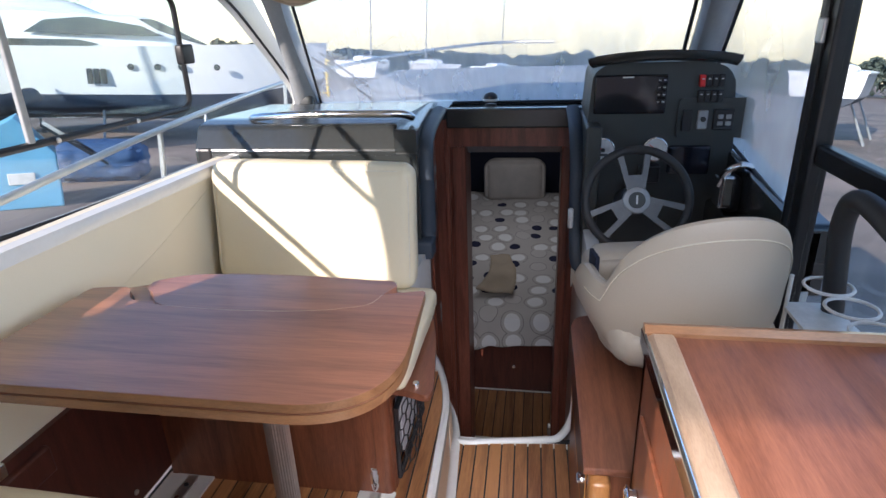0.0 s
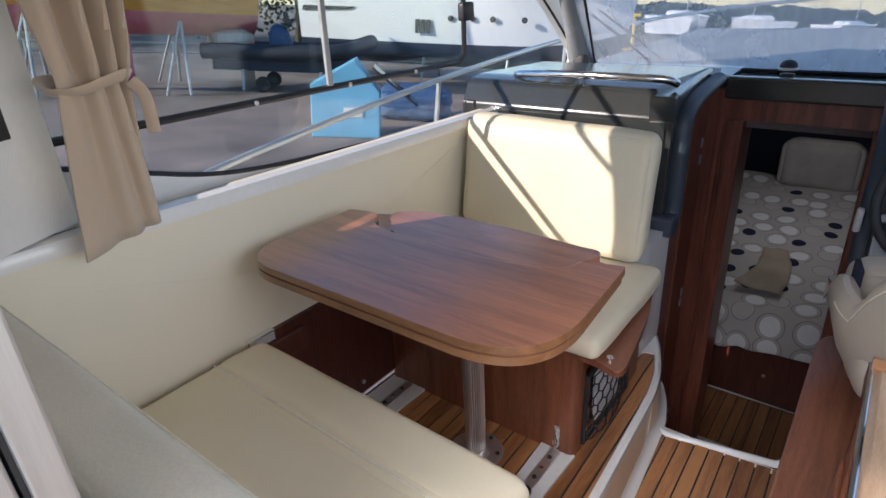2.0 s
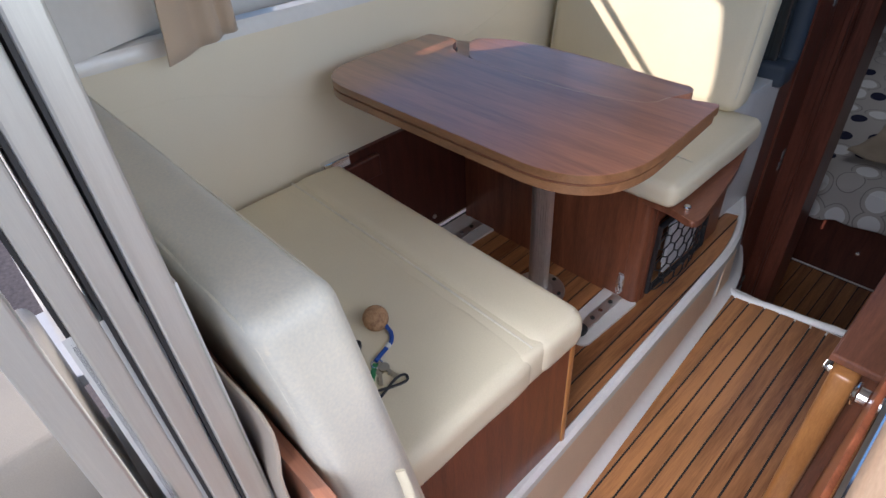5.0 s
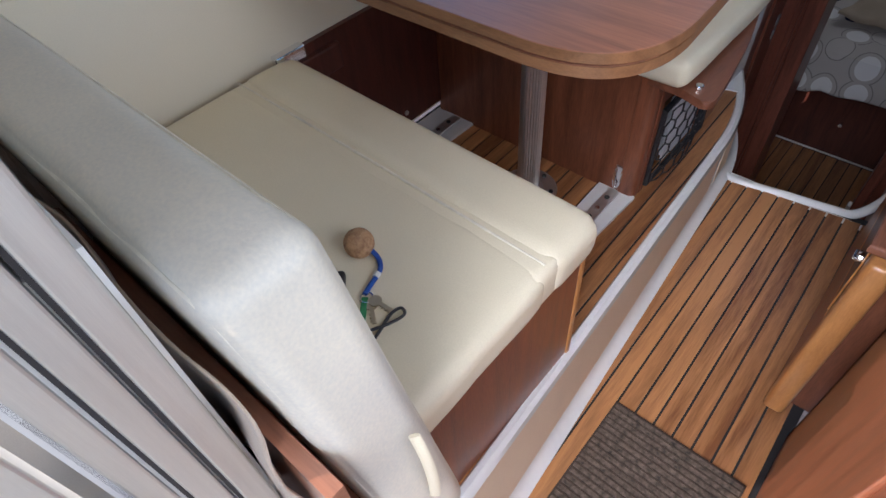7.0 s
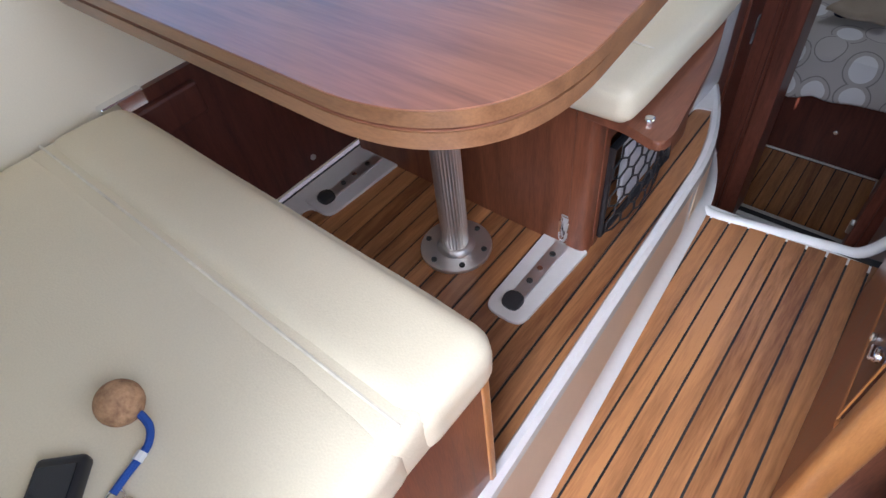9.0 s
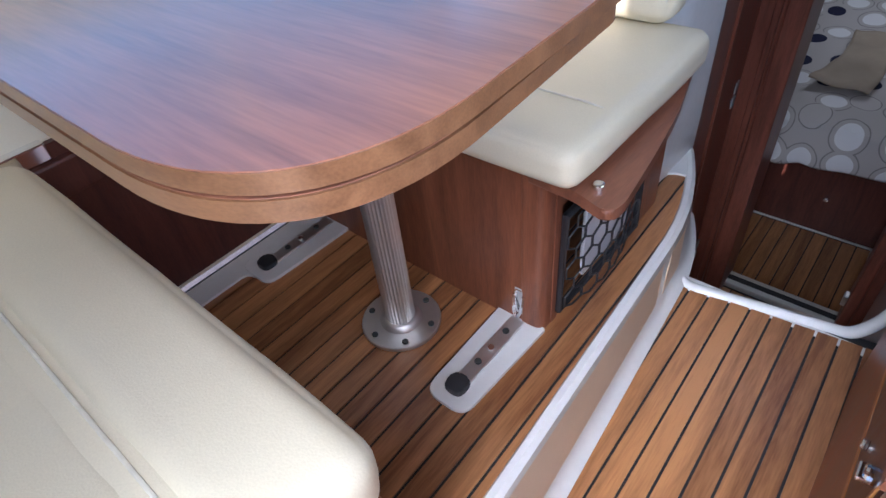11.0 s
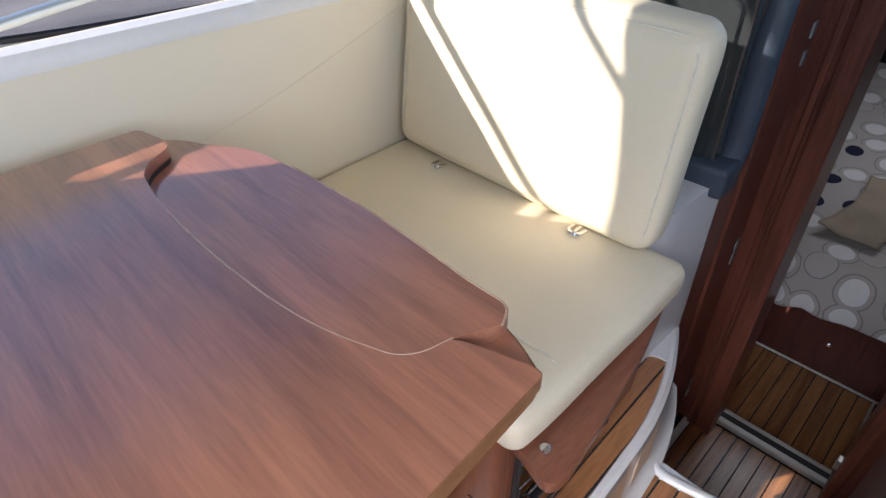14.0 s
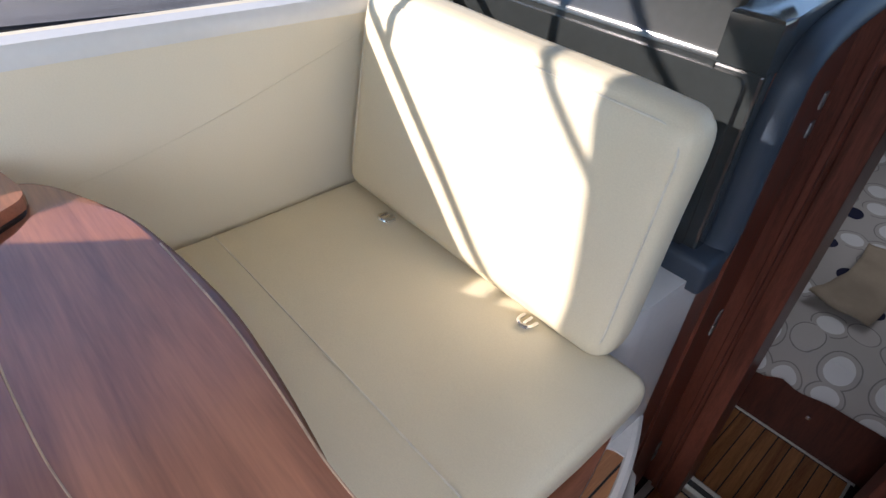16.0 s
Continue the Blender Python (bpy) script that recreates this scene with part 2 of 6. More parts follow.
def spread_material():
    """Grey cotton printed with navy and white discs and thin grey rings."""
    m = bpy.data.materials.new("printed_bedspread")
    m.use_nodes = True
    n, link = m.node_tree.nodes, m.node_tree.links.new
    b = n["Principled BSDF"]
    b.inputs["Roughness"].default_value = 0.9
    uv = n.new("ShaderNodeUVMap")
    vor = n.new("ShaderNodeTexVoronoi")
    vor.voronoi_dimensions = "2D"
    vor.inputs["Scale"].default_value, vor.inputs["Randomness"].default_value = 6.6, 0.5
    link(uv.outputs[0], vor.inputs["Vector"])

    def stage(source, edges, colors):
        r = n.new("ShaderNodeValToRGB")
        r.color_ramp.interpolation = "CONSTANT"
        r.color_ramp.elements[0].color = (*colors[0], 1)
        r.color_ramp.elements[1].position, r.color_ramp.elements[1].color = edges[0], (*colors[1], 1)
        for p, c in zip(edges[1:], colors[2:]):
            r.color_ramp.elements.new(p).color = (*c, 1)
        link(source, r.inputs[0])
        return r.outputs[0]

    ground = (0.50, 0.47, 0.44)
    split = n.new("ShaderNodeSeparateColor")
    link(vor.outputs["Color"], split.inputs[0])
    navy = stage(vor.outputs["Distance"], [0.27], [(0.012, 0.014, 0.045), ground])
    white = stage(vor.outputs["Distance"], [0.33, 0.44, 0.475], [(0.80, 0.80, 0.79), ground, (0.28, 0.26, 0.25), ground])
    ring = stage(vor.outputs["Distance"], [0.37, 0.40], [(0.55, 0.52, 0.49), (0.28, 0.26, 0.25), ground])
    pick1 = stage(split.outputs[0], [0.2], [(1, 1, 1), (0, 0, 0)])
    pick2 = stage(split.outputs[1], [0.55], [(1, 1, 1), (0, 0, 0)])
    m1, m2 = n.new("ShaderNodeMix"), n.new("ShaderNodeMix")
    m1.data_type = m2.data_type = "RGBA"
    link(pick2, m1.inputs[0])
    link(ring, m1.inputs[6])
    link(white, m1.inputs[7])
    link(pick1, m2.inputs[0])
    link(m1.outputs[2], m2.inputs[6])
    link(navy, m2.inputs[7])
    link(m2.outputs[2], b.inputs["Base Color"])
    return m


SPREAD = spread_material()


# ---- building helpers ----
def thing(name, at, label, category, group="", kind="", m=None):
    root = new(name)
    root.matrix_world = m if m is not None else Matrix.Translation(at)
    root.empty_display_size = 0.05
    return tagged(root, label, category, group, kind)


def part(name, bm, mat, parent=None, label="", smooth=False, local=False):
    """Links a bmesh as one mesh object; its corners are in the place's metres unless local."""
    me = bpy.data.meshes.new(name)
    bmesh.ops.recalc_face_normals(bm, faces=bm.faces)
    ob = new(name, me)
    ob.parent = parent
    if parent is not None and not local:
        m = Matrix.Identity(4)
        p = parent
        while p is not None:
            m = p.matrix_basis @ m
            p = p.parent
        bm.transform(m.inverted())
    for f in bm.faces:
        f.smooth = smooth
    bm.to_mesh(me)
    bm.free()
    me.materials.append(mat)
    if smooth:
        me.set_sharp_from_angle(angle=radians(40))
    if label:
        ob["label"] = label
    return ob


def solid(name, bm, mat, label, category, kind="", smooth=False, group=""):
    """A thing of one mesh."""
    ob = part(name, bm, mat, None, "", smooth)
    return tagged(ob, label, category, group, kind)


def box(lo, hi, bevel=0.0, seg=2, bm=None):
    out = bm or bmesh.new()
    c = [(a + b) / 2 for a, b in zip(lo, hi)]
    s = [abs(b - a) for a, b in zip(lo, hi)]
    made = bmesh.ops.create_cube(out, size=1.0, matrix=Matrix.Translation(c) @ Matrix.Diagonal((*s, 1)))
    if bevel:
        vs = made["verts"]
        es = list({e for v in vs for e in v.link_edges})
        bmesh.ops.bevel(out, geom=es, offset=bevel, segments=seg, profile=0.5, affect="EDGES", clamp_overlap=True)
    return out


def obox(center, size, m, bevel=0.0, seg=2, bm=None):
    """A box turned by m about its centre."""
    out = bm or bmesh.new()
    made = bmesh.ops.create_cube(out, size=1.0, matrix=Matrix.Translation(center) @ m @ Matrix.Diagonal((*size, 1)))
    if bevel:
        es = list({e for v in made["verts"] for e in v.link_edges})
        bmesh.ops.bevel(out, geom=es, offset=bevel, segments=seg, profile=0.5, affect="EDGES", clamp_overlap=True)
    return out


def prism(outline, z0, z1, bevel=0.0, seg=2, axis="z", bm=None):
    """A flat outline pushed from z0 to z1; axis names the push: z (x, y), x (y, z) or y (x, z)."""
    out = bm or bmesh.new()
    put = {"z": lambda a, b, c: (a, b, c), "x": lambda a, b, c: (c, a, b), "y": lambda a, b, c: (a, c, b)}[axis]
    low = [out.verts.new(put(a, b, z0)) for a, b in outline]
    top = [out.verts.new(put(a, b, z1)) for a, b in outline]
    n = len(outline)
    f0, f1 = out.faces.new(low[::-1]), out.faces.new(top)
    for i in range(n):
        out.faces.new((low[i], low[(i + 1) % n], top[(i + 1) % n], top[i]))
    if bevel:
        bmesh.ops.bevel(out, geom=list(f0.edges) + list(f1.edges), offset=bevel, segments=seg, profile=0.5, affect="EDGES", clamp_overlap=True)
    return out


def rounded(points, radius, steps=6):
    """An outline with its corners rounded; radius is one number, or one a corner."""
    out, n = [], len(points)
    rs = radius if isinstance(radius, (list, tuple)) else [radius] * n
    for i in range(n):
        p, a, b = Vector(points[i]), Vector(points[i - 1]), Vector(points[(i + 1) % n])
        r = rs[i]
        if r <= 0:
            out.append(tuple(p))
            continue
        u, v = (a - p), (b - p)
        s = min(r, u.length * 0.49, v.length * 0.49)
        p0, p1 = p + u.normalized() * s, p + v.normalized() * s
        for k in range(steps + 1):
            t = k / steps
            out.append(tuple(p0 * (1 - t) ** 2 + p * 2 * t * (1 - t) + p1 * t * t))
    return out


def rounded_rect(a0, b0, a1, b1, r, steps=6):
    return rounded([(a0, b0), (a1, b0), (a1, b1), (a0, b1)], r, steps)


def tube(points, r, sides=10, bm=None, caps=True, closed=False, flat=1.0):
    """A round bar along points; r one radius or one a point."""
    out = bm or bmesh.new()
    pts = [Vector(p) for p in points]
    n = len(pts)
    rs = r if isinstance(r, (list, tuple)) else [r] * n
    rings, up = [], None
    for i, p in enumerate(pts):
        a, b = (pts[i - 1], pts[(i + 1) % n]) if closed else (pts[max(i - 1, 0)], pts[min(i + 1, n - 1)])
        d = (b - a).normalized()
        if up is None:
            up = d.orthogonal().normalized()
        up = (up - d * up.dot(d)).normalized()
        side = d.cross(up)
        rings.append([out.verts.new(p + (up * math.cos(2 * math.pi * k / sides) + side * flat * math.sin(2 * math.pi * k / sides)) * rs[i]) for k in range(sides)])
    for i in range(n if closed else n - 1):
        a, b = rings[i], rings[(i + 1) % n]
        for k in range(sides):
            out.faces.new((a[k], a[(k + 1) % sides], b[(k + 1) % sides], b[k]))
    if caps and not closed:
        out.faces.new(rings[0][::-1])
        out.faces.new(rings[-1])
    return out


def disc(center, r, depth, axis="z", sides=24, bevel=0.0, r2=None, bm=None, m=None):
    out = bm or bmesh.new()
    turn = m if m is not None else {"z": Matrix.Identity(4), "x": Matrix.Rotation(radians(90), 4, "Y"), "y": Matrix.Rotation(radians(90), 4, "X")}[axis]
    made = bmesh.ops.create_cone(out, cap_ends=True, segments=sides, radius1=r, radius2=r if r2 is None else r2, depth=depth, matrix=Matrix.Translation(center) @ turn)
    if bevel:
        fs = {f for v in made["verts"] for f in v.link_faces if len(f.verts) > 4}
        bmesh.ops.bevel(out, geom=[e for f in fs for e in f.edges], offset=bevel, segments=2, profile=0.5, affect="EDGES", clamp_overlap=True)
    return out


def curve(points, steps=8, closed=False):
    """A smooth line (Catmull-Rom) through points."""
    pts, out, n = [Vector(p) for p in points], [], len(points)
    last = n if closed else n - 1
    for i in range(last):
        p0, p1, p2, p3 = (pts[(i + k) % n] if closed else pts[min(max(i + k, 0), n - 1)] for k in (-1, 0, 1, 2))
        for s in range(steps):
            t = s / steps
            out.append(0.5 * (2 * p1 + (p2 - p0) * t + (2 * p0 - 5 * p1 + 4 * p2 - p3) * t * t + (3 * p1 - p0 - 3 * p2 + p3) * t ** 3))
    if not closed:
        out.append(pts[-1])
    return out


def cushion(lo, hi, r, puff=0.006, taper=None, creases=0.0, seed=0):
    """An upholstered block: rounded edges, a soft swell, slight creases, reshaped by taper(v)."""
    bm = bmesh.new()
    c = Vector([(a + b) / 2 for a, b in zip(lo, hi)])
    h = Vector([(b - a) / 2 for a, b in zip(lo, hi)])
    lines = []
    for i in range(3):
        edge = [h[i] - r * k for k in (0, 0.18, 0.4, 0.68, 1.0)]
        inner = [(h[i] - r) * (k / 6) for k in range(-5, 6)]
        lines.append(sorted([-e for e in edge] + inner + edge))
    for ax in range(3):
        u, w = (ax + 1) % 3, (ax + 2) % 3
        for sign in (-1, 1):
            grid = []
            for a in lines[u]:
                row = []
                for b in lines[w]:
                    d = Vector((0, 0, 0))
                    d[ax], d[u], d[w] = sign * h[ax], a, b
                    row.append(bm.verts.new(d))
                grid.append(row)
            for p in range(len(grid) - 1):
                for q in range(len(grid[0]) - 1):
                    bm.faces.new((grid[p][q], grid[p + 1][q], grid[p + 1][q + 1], grid[p][q + 1]))
    bmesh.ops.remove_doubles(bm, verts=bm.verts[:], dist=1e-6)
    for v in bm.verts:
        d = v.co.copy()
        core = Vector([max(-(h[i] - r), min(h[i] - r, d[i])) for i in range(3)])
        off = (d - core).normalized()
        flat = sorted(1 - abs(d[i]) / h[i] for i in range(3))
        wrinkle = creases * (noise.noise(d * 7 + Vector((seed, 0, 0))) + 0.5 * noise.noise(d * 19 + Vector((0, seed, 0))))
        v.co = c + core + off * (r + puff * min(1, 3 * flat[1]) + wrinkle)
        if taper:
            v.co = Vector(taper(v.co))
    return bm


# ---- the boat: shell ----
SOLE, DECK, CABIN = -0.09, 0.12, -1.0          # aisle, dinette floor, cabin floor
WALL_X, WIN_X, STAR_X = -0.80, -0.95, 1.02


def edge_x(y):
    """The dinette floor's edge along the aisle."""
    return 0.029 - 0.045 * (y - 1.1) - 0.6 * max(0.0, y - 1.7) ** 2


def aisle_x(y):
    """The foot of the kerb along the aisle."""
    return 0.042 - 0.072 * (y - 1.804) - 0.8 * max(0.0, y - 1.8) ** 2


# port side: padded lining below, ledge, window wall above
lining = thing("wall_port", (WALL_X, 1.2, 0.5), "cream padded side lining below the long window", "wall", kind="structure")
bm = prism([(0.20, 0.10), (2.10, 0.10), (2.10, 0.905), (0.80, 0.928), (0.20, 0.940)], WALL_X - 0.10, WALL_X, 0.012, 3, axis="x")
part("lining", bm, VINYL_WALL, lining, smooth=True)
part("lining_seam", tube(curve([(WALL_X + 0.001, 0.36, 0.835), (WALL_X + 0.001, 0.55, 0.815), (WALL_X + 0.001, 0.80, 0.728), (WALL_X + 0.001, 1.05, 0.70)], 8), 0.0006, 6), VINYL_WALL, lining)
part("lining_seam", tube(curve([(WALL_X + 0.001, 1.06, 0.70), (WALL_X + 0.001, 1.25, 0.705), (WALL_X + 0.001, 1.5, 0.755), (WALL_X + 0.001, 1.85, 0.86)], 8), 0.0006, 6), VINYL_WALL, lining)


def swept(ys, section):
    """A skin through cross sections section(y) -> [(x, z)], closed at its ends."""
    bm = bmesh.new()
    rows = [[bm.verts.new((x, y, z)) for x, z in section(y)] for y in ys]
    for a, b in zip(rows, rows[1:]):
        for i in range(len(a) - 1):
            bm.faces.new((a[i], a[i + 1], b[i + 1], b[i]))
        bm.faces.new((a[-1], a[0], b[0], b[-1]))
    bm.faces.new(rows[0])
    bm.faces.new(rows[-1][::-1])
    return bm


def ledge_z(y):
    return -0.022 * (y - 1.2) if y > 0.8 else 0.009 + 0.03 * (0.8 - y)


part("ledge", swept([0.22, 0.35, 0.5, 0.65, 0.8, 1.2, 1.7, 2.2, 2.5], lambda y: [(x, z + ledge_z(y)) for x, z in ((-0.965, 0.84), (-0.815, 0.84), (-0.815, 0.897), (-0.796, 0.900), (-0.796, 0.918), (-0.803, 0.932), (-0.832, 0.935), (-0.838, 0.926), (-0.90, 0.914), (-0.965, 0.898))]), GEL, lining, smooth=True)

# window wall with one long rounded opening
hole = curve([(0.48, 1.080), (0.405, 1.16), (0.362, 1.28), (0.375, 1.38), (0.46, 1.52), (0.57, 1.62), (0.75, 1.67), (1.0, 1.70), (1.5, 1.69), (1.93, 1.60), (2.33, 1.49), (2.62, 1.32), (3.02, 0.985), (2.75, 0.905), (2.25, 0.878), (1.7, 0.886), (1.3, 0.902), (1.05, 0.920), (0.88, 0.946), (0.73, 0.990), (0.60, 1.032)], 6, True)
hole = [(p.x, p.y) for p in [Vector((q[0], q[1])) for q in hole]]


def holed_wall(outer, inner, x0, x1):
    """A slab in the y-z plane with one opening through it."""
    bm = bmesh.new()
    loops = []
    for x in (x0, x1):
        vo = [bm.verts.new((x, a, b)) for a, b in outer]
        vi = [bm.verts.new((x, a, b)) for a, b in inner]
        eo = [bm.edges.new((vo[i], vo[(i + 1) % len(vo)])) for i in range(len(vo))]
        ei = [bm.edges.new((vi[i], vi[(i + 1) % len(vi)])) for i in range(len(vi))]
        bmesh.ops.triangle_fill(bm, use_beauty=True, use_dissolve=False, edges=eo + ei)
        loops.append((vo, vi))
    for a, b in ((loops[0][0], loops[1][0]), (loops[0][1], loops[1][1])):
        for i in range(len(a)):
            bm.faces.new((a[i], a[(i + 1) % len(a)], b[(i + 1) % len(b)], b[i]))
    return bm


outer = [(0.10, 0.86), (3.25, 0.80), (3.18, 0.98), (2.45, 1.66), (2.35, 1.86), (0.10, 1.90)]
part("window_wall", holed_wall(outer, hole, WIN_X - 0.03, WIN_X), GEL, lining)
gasket = [(WIN_X + 0.002, a, b) for a, b in hole]
port_window = thing("window_1", (WIN_X, 1.5, 0.9), "long port window with a black-framed sliding pane", "window", kind="structure")
part("gasket", tube(gasket, 0.0065, 6, closed=True), FRAME, port_window)
pane = part("pane", prism(hole, WIN_X - 0.020, WIN_X - 0.016, axis="x"), CLEAR, port_window)
pane.visible_shadow = False
slide = rounded([(0.31, 1.110), (2.03, 1.088), (2.035, 1.455), (0.31, 1.480)], [0.02, 0.05, 0.05, 0.02])
part("slider_frame", tube([(WIN_X + 0.010, a, b) for a, b in slide], 0.010, 8, closed=True), FRAME, port_window)
slide_pane = part("slider_pane", prism(slide, WIN_X + 0.006, WIN_X + 0.010, axis="x"), CLEAR, port_window)
slide_pane.visible_shadow = False
part("slider_bar", obox((WIN_X + 0.012, 1.328, 1.275), (0.012, 0.020, 0.36), Matrix.Rotation(radians(-1.2), 4, "X"), 0.003), GALV, port_window)
part("latch", box((WIN_X + 0.008, 1.995, 1.235), (WIN_X + 0.040, 2.065, 1.30), 0.008, 3), BLACK, port_window, smooth=True)
for y in (0.72, 1.05, 1.4, 1.72):
    part("rivet", disc((WIN_X + 0.021, y, 1.105 - 0.012 * (y - 0.6)), 0.007, 0.006, "x", 12, 0.002), STEEL, port_window)

# aft corner of the port side: a white panel with a switch socket
corner = thing("wall_aft_port", (-0.62, 0.25, 0.1), "white moulded bulkhead corner behind the settee", "wall", kind="structure")
part("panel", prism(rounded([(-0.98, 0.10), (-0.66, 0.10), (-0.66, 0.205), (-0.72, 0.215), (-0.86, 0.540), (-0.905, 0.465), (-0.935, 0.410), (-0.98, 0.335)], [0, 0, 0, 0.05, 0.012, 0, 0, 0]), 0.955, 1.90), GEL, corner, smooth=True)
part("upper_panel", box((-0.66, 0.135, 0.955), (-0.07, 0.158, 1.86)), GEL, corner)
part("lower_panel", box((-0.98, 0.10, SOLE), (-0.03, 0.205, 0.950)), GEL, corner)
socket = thing("switch_socket", (-0.755, 0.32, 1.20), "small black switch plate on the white bulkhead", "switch")
part("plate", obox((-0.802, 0.412, 1.178), (0.014, 0.098, 0.062), Matrix.Rotation(radians(23.3), 4, "Z"), 0.003), BLACK, socket)
part("rocker", obox((-0.795, 0.415, 1.182), (0.012, 0.040, 0.028), Matrix.Rotation(radians(23.3), 4, "Z"), 0.003), DASH_MATT, socket)

# roof, aft bulkhead head, starboard side
# runs on aft to y = -1.15: an unseen overhang added to block the sun
part_roof = solid("ceiling", prism([(-1.02, 1.88), (-1.02, 1.93), (1.10, 1.93), (1.10, 1.88)], -1.15, 2.38, axis="y"), HEADLINER, "pale cabin headliner with an added sun-blocking overhang aft", "ceiling", "structure")
bm = bmesh.new()
vs = [bm.verts.new(p) for p in [(-1.0, 2.36, 1.90), (1.06, 2.36, 1.90), (0.98, 2.55, 1.62), (-0.92, 2.55, 1.62), (-1.0, 2.36, 1.95), (1.06, 2.36, 1.95), (0.98, 2.60, 1.64), (-0.92, 2.60, 1.64)]]
for f in [(0, 1, 2, 3), (4, 5, 6, 7), (0, 1, 5, 4), (1, 2, 6, 5), (2, 3, 7, 6), (3, 0, 4, 7)]:
    bm.faces.new([vs[i] for i in f])
solid("ceiling_front", bm, HEADLINER, "pale sloped header above the windscreen", "ceiling", "structure")
star = thing("wall_starboard", (STAR_X, 1.0, 0.0), "white starboard side below the windows", "wall", kind="structure")
part("lower_side", box((STAR_X, 0.1, SOLE), (STAR_X + 0.05, 1.10, 0.86)), GEL, star)
part("coaming", box((STAR_X, 1.75, SOLE), (STAR_X + 0.05, 3.1, 0.80)), GEL, star)
part("head", box((STAR_X, 0.1, 1.74), (STAR_X + 0.05, 2.4, 1.90)), GEL, star)
side_door = thing("door_1", (STAR_X, 1.45, SOLE), "black-framed glazed sliding side door", "door", kind="structure")
part("post", box((STAR_X - 0.03, 1.72, 0.30), (STAR_X + 0.02, 1.83, 1.76), 0.008), FRAME, side_door)
part("post_face", box((STAR_X - 0.036, 1.765, 0.32), (STAR_X - 0.031, 1.785, 1.74)), RUBBER, side_door)
part("post", box((STAR_X - 0.02, 1.08, 0.30), (STAR_X + 0.02, 1.14, 1.76), 0.008), FRAME, side_door)
part("rail", box((STAR_X - 0.02, 1.14, 1.00), (STAR_X + 0.02, 1.72, 1.055), 0.008), FRAME, side_door)
part("rail", box((STAR_X - 0.02, 1.14, 0.28), (STAR_X + 0.02, 1.72, 0.34), 0.008), FRAME, side_door)
sp = part("pane", box((STAR_X - 0.002, 1.14, 1.05), (STAR_X + 0.003, 1.72, 1.75)), CLEAR, side_door)
sp.visible_shadow = False
sp = part("pane", box((STAR_X - 0.002, 1.14, 0.33), (STAR_X + 0.003, 1.72, 1.01)), CLEAR, side_door)
sp.visible_shadow = False
part("lock", box((STAR_X - 0.045, 1.755, 1.30), (STAR_X - 0.033, 1.795, 1.36), 0.004), STEEL, side_door)
star_window = thing("window_2", (STAR_X, 2.3, 0.8), "forward starboard side window whitened for glare", "window", kind="structure")
wo = [(1.83, 0.82), (2.95, 0.96), (2.45, 1.60), (1.83, 1.74)]
sp = part("pane", prism(wo, STAR_X + 0.01, STAR_X + 0.014, axis="x"), SIDE_GLARE, star_window)
sp.visible_shadow = False
part("gasket", tube([(STAR_X + 0.004, a, b) for a, b in wo], 0.008, 6, closed=True), FRAME, star_window)
aft_window = thing("window_3", (STAR_X, 0.6, 0.86), "clear aft starboard side window", "window", kind="structure")
sp = part("pane", box((STAR_X + 0.01, 0.1, 0.86), (STAR_X + 0.014, 1.08, 1.74)), CLEAR, aft_window)
sp.visible_shadow = False

# pillars and windscreen
pillars = thing("windscreen_frame", (0, 2.9, 1.0), "grey painted windscreen pillars with black rubber edge", "window frame", kind="structure")
for name, a, b, w in (("port_pillar", (-0.897, 3.03, 0.985), (-0.805, 2.44, 1.685), 0.045), ("starboard_pillar", (0.987, 3.03, 0.948), (0.965, 2.44, 1.648), 0.085)):
    mid = [Vector(a).lerp(Vector(b), k / 6) + Vector((0, 0.0, 0.035 * math.sin(math.pi * k / 6))) for k in range(7)]
    part(name, tube(mid, [r * w / 0.045 for r in (0.075, 0.062, 0.056, 0.054, 0.056, 0.062, 0.085)], 14, flat=0.62), PILLAR, pillars, smooth=True)
part("edge_strip", tube([(-0.828, 3.03, 1.0), (-0.735, 2.50, 1.615)], 0.008, 6), FRAME, pillars)
part("edge_strip", tube([(0.90, 3.03, 0.99), (0.868, 2.50, 1.60)], 0.008, 6), FRAME, pillars)
part("sill_strip", tube([(-0.83, 3.02, 0.997), (0.90, 3.02, 0.997)], 0.008, 6), FRAME, pillars)
part("pillar_foot", box((-0.915, 2.93, 0.955), (-0.845, 3.00, 1.055), 0.02, 3), DASH_MATT, pillars, smooth=True)
windscreen = thing("windscreen", (0, 3.0, 1.0), "raked windscreen hazy with dried salt", "window", kind="structure")
bm = bmesh.new()
vs = [bm.verts.new(p) for p in [(-0.86, 3.03, 0.99), (0.93, 3.03, 0.99), (0.89, 2.46, 1.66), (-0.80, 2.46, 1.66), (-0.86, 3.036, 0.992), (0.93, 3.036, 0.992), (0.89, 2.466, 1.662), (-0.80, 2.466, 1.662)]]
for f in [(3, 2, 1, 0), (4, 5, 6, 7), (0, 1, 5, 4), (1, 2, 6, 5), (2, 3, 7, 6), (3, 0, 4, 7)]:
    bm.faces.new([vs[i] for i in f])
sp = part("pane", bm, SALTED, windscreen)
sp.visible_shadow = False
wiper = thing("wiper", (-0.7, 3.05, 1.02), "thin black windscreen wiper outside the glass", "wiper")
part("arm", tube([(-0.55, 3.07, 1.0), (-0.67, 2.98, 1.12), (-0.79, 2.87, 1.24)], 0.006, 6), BLACK, wiper)
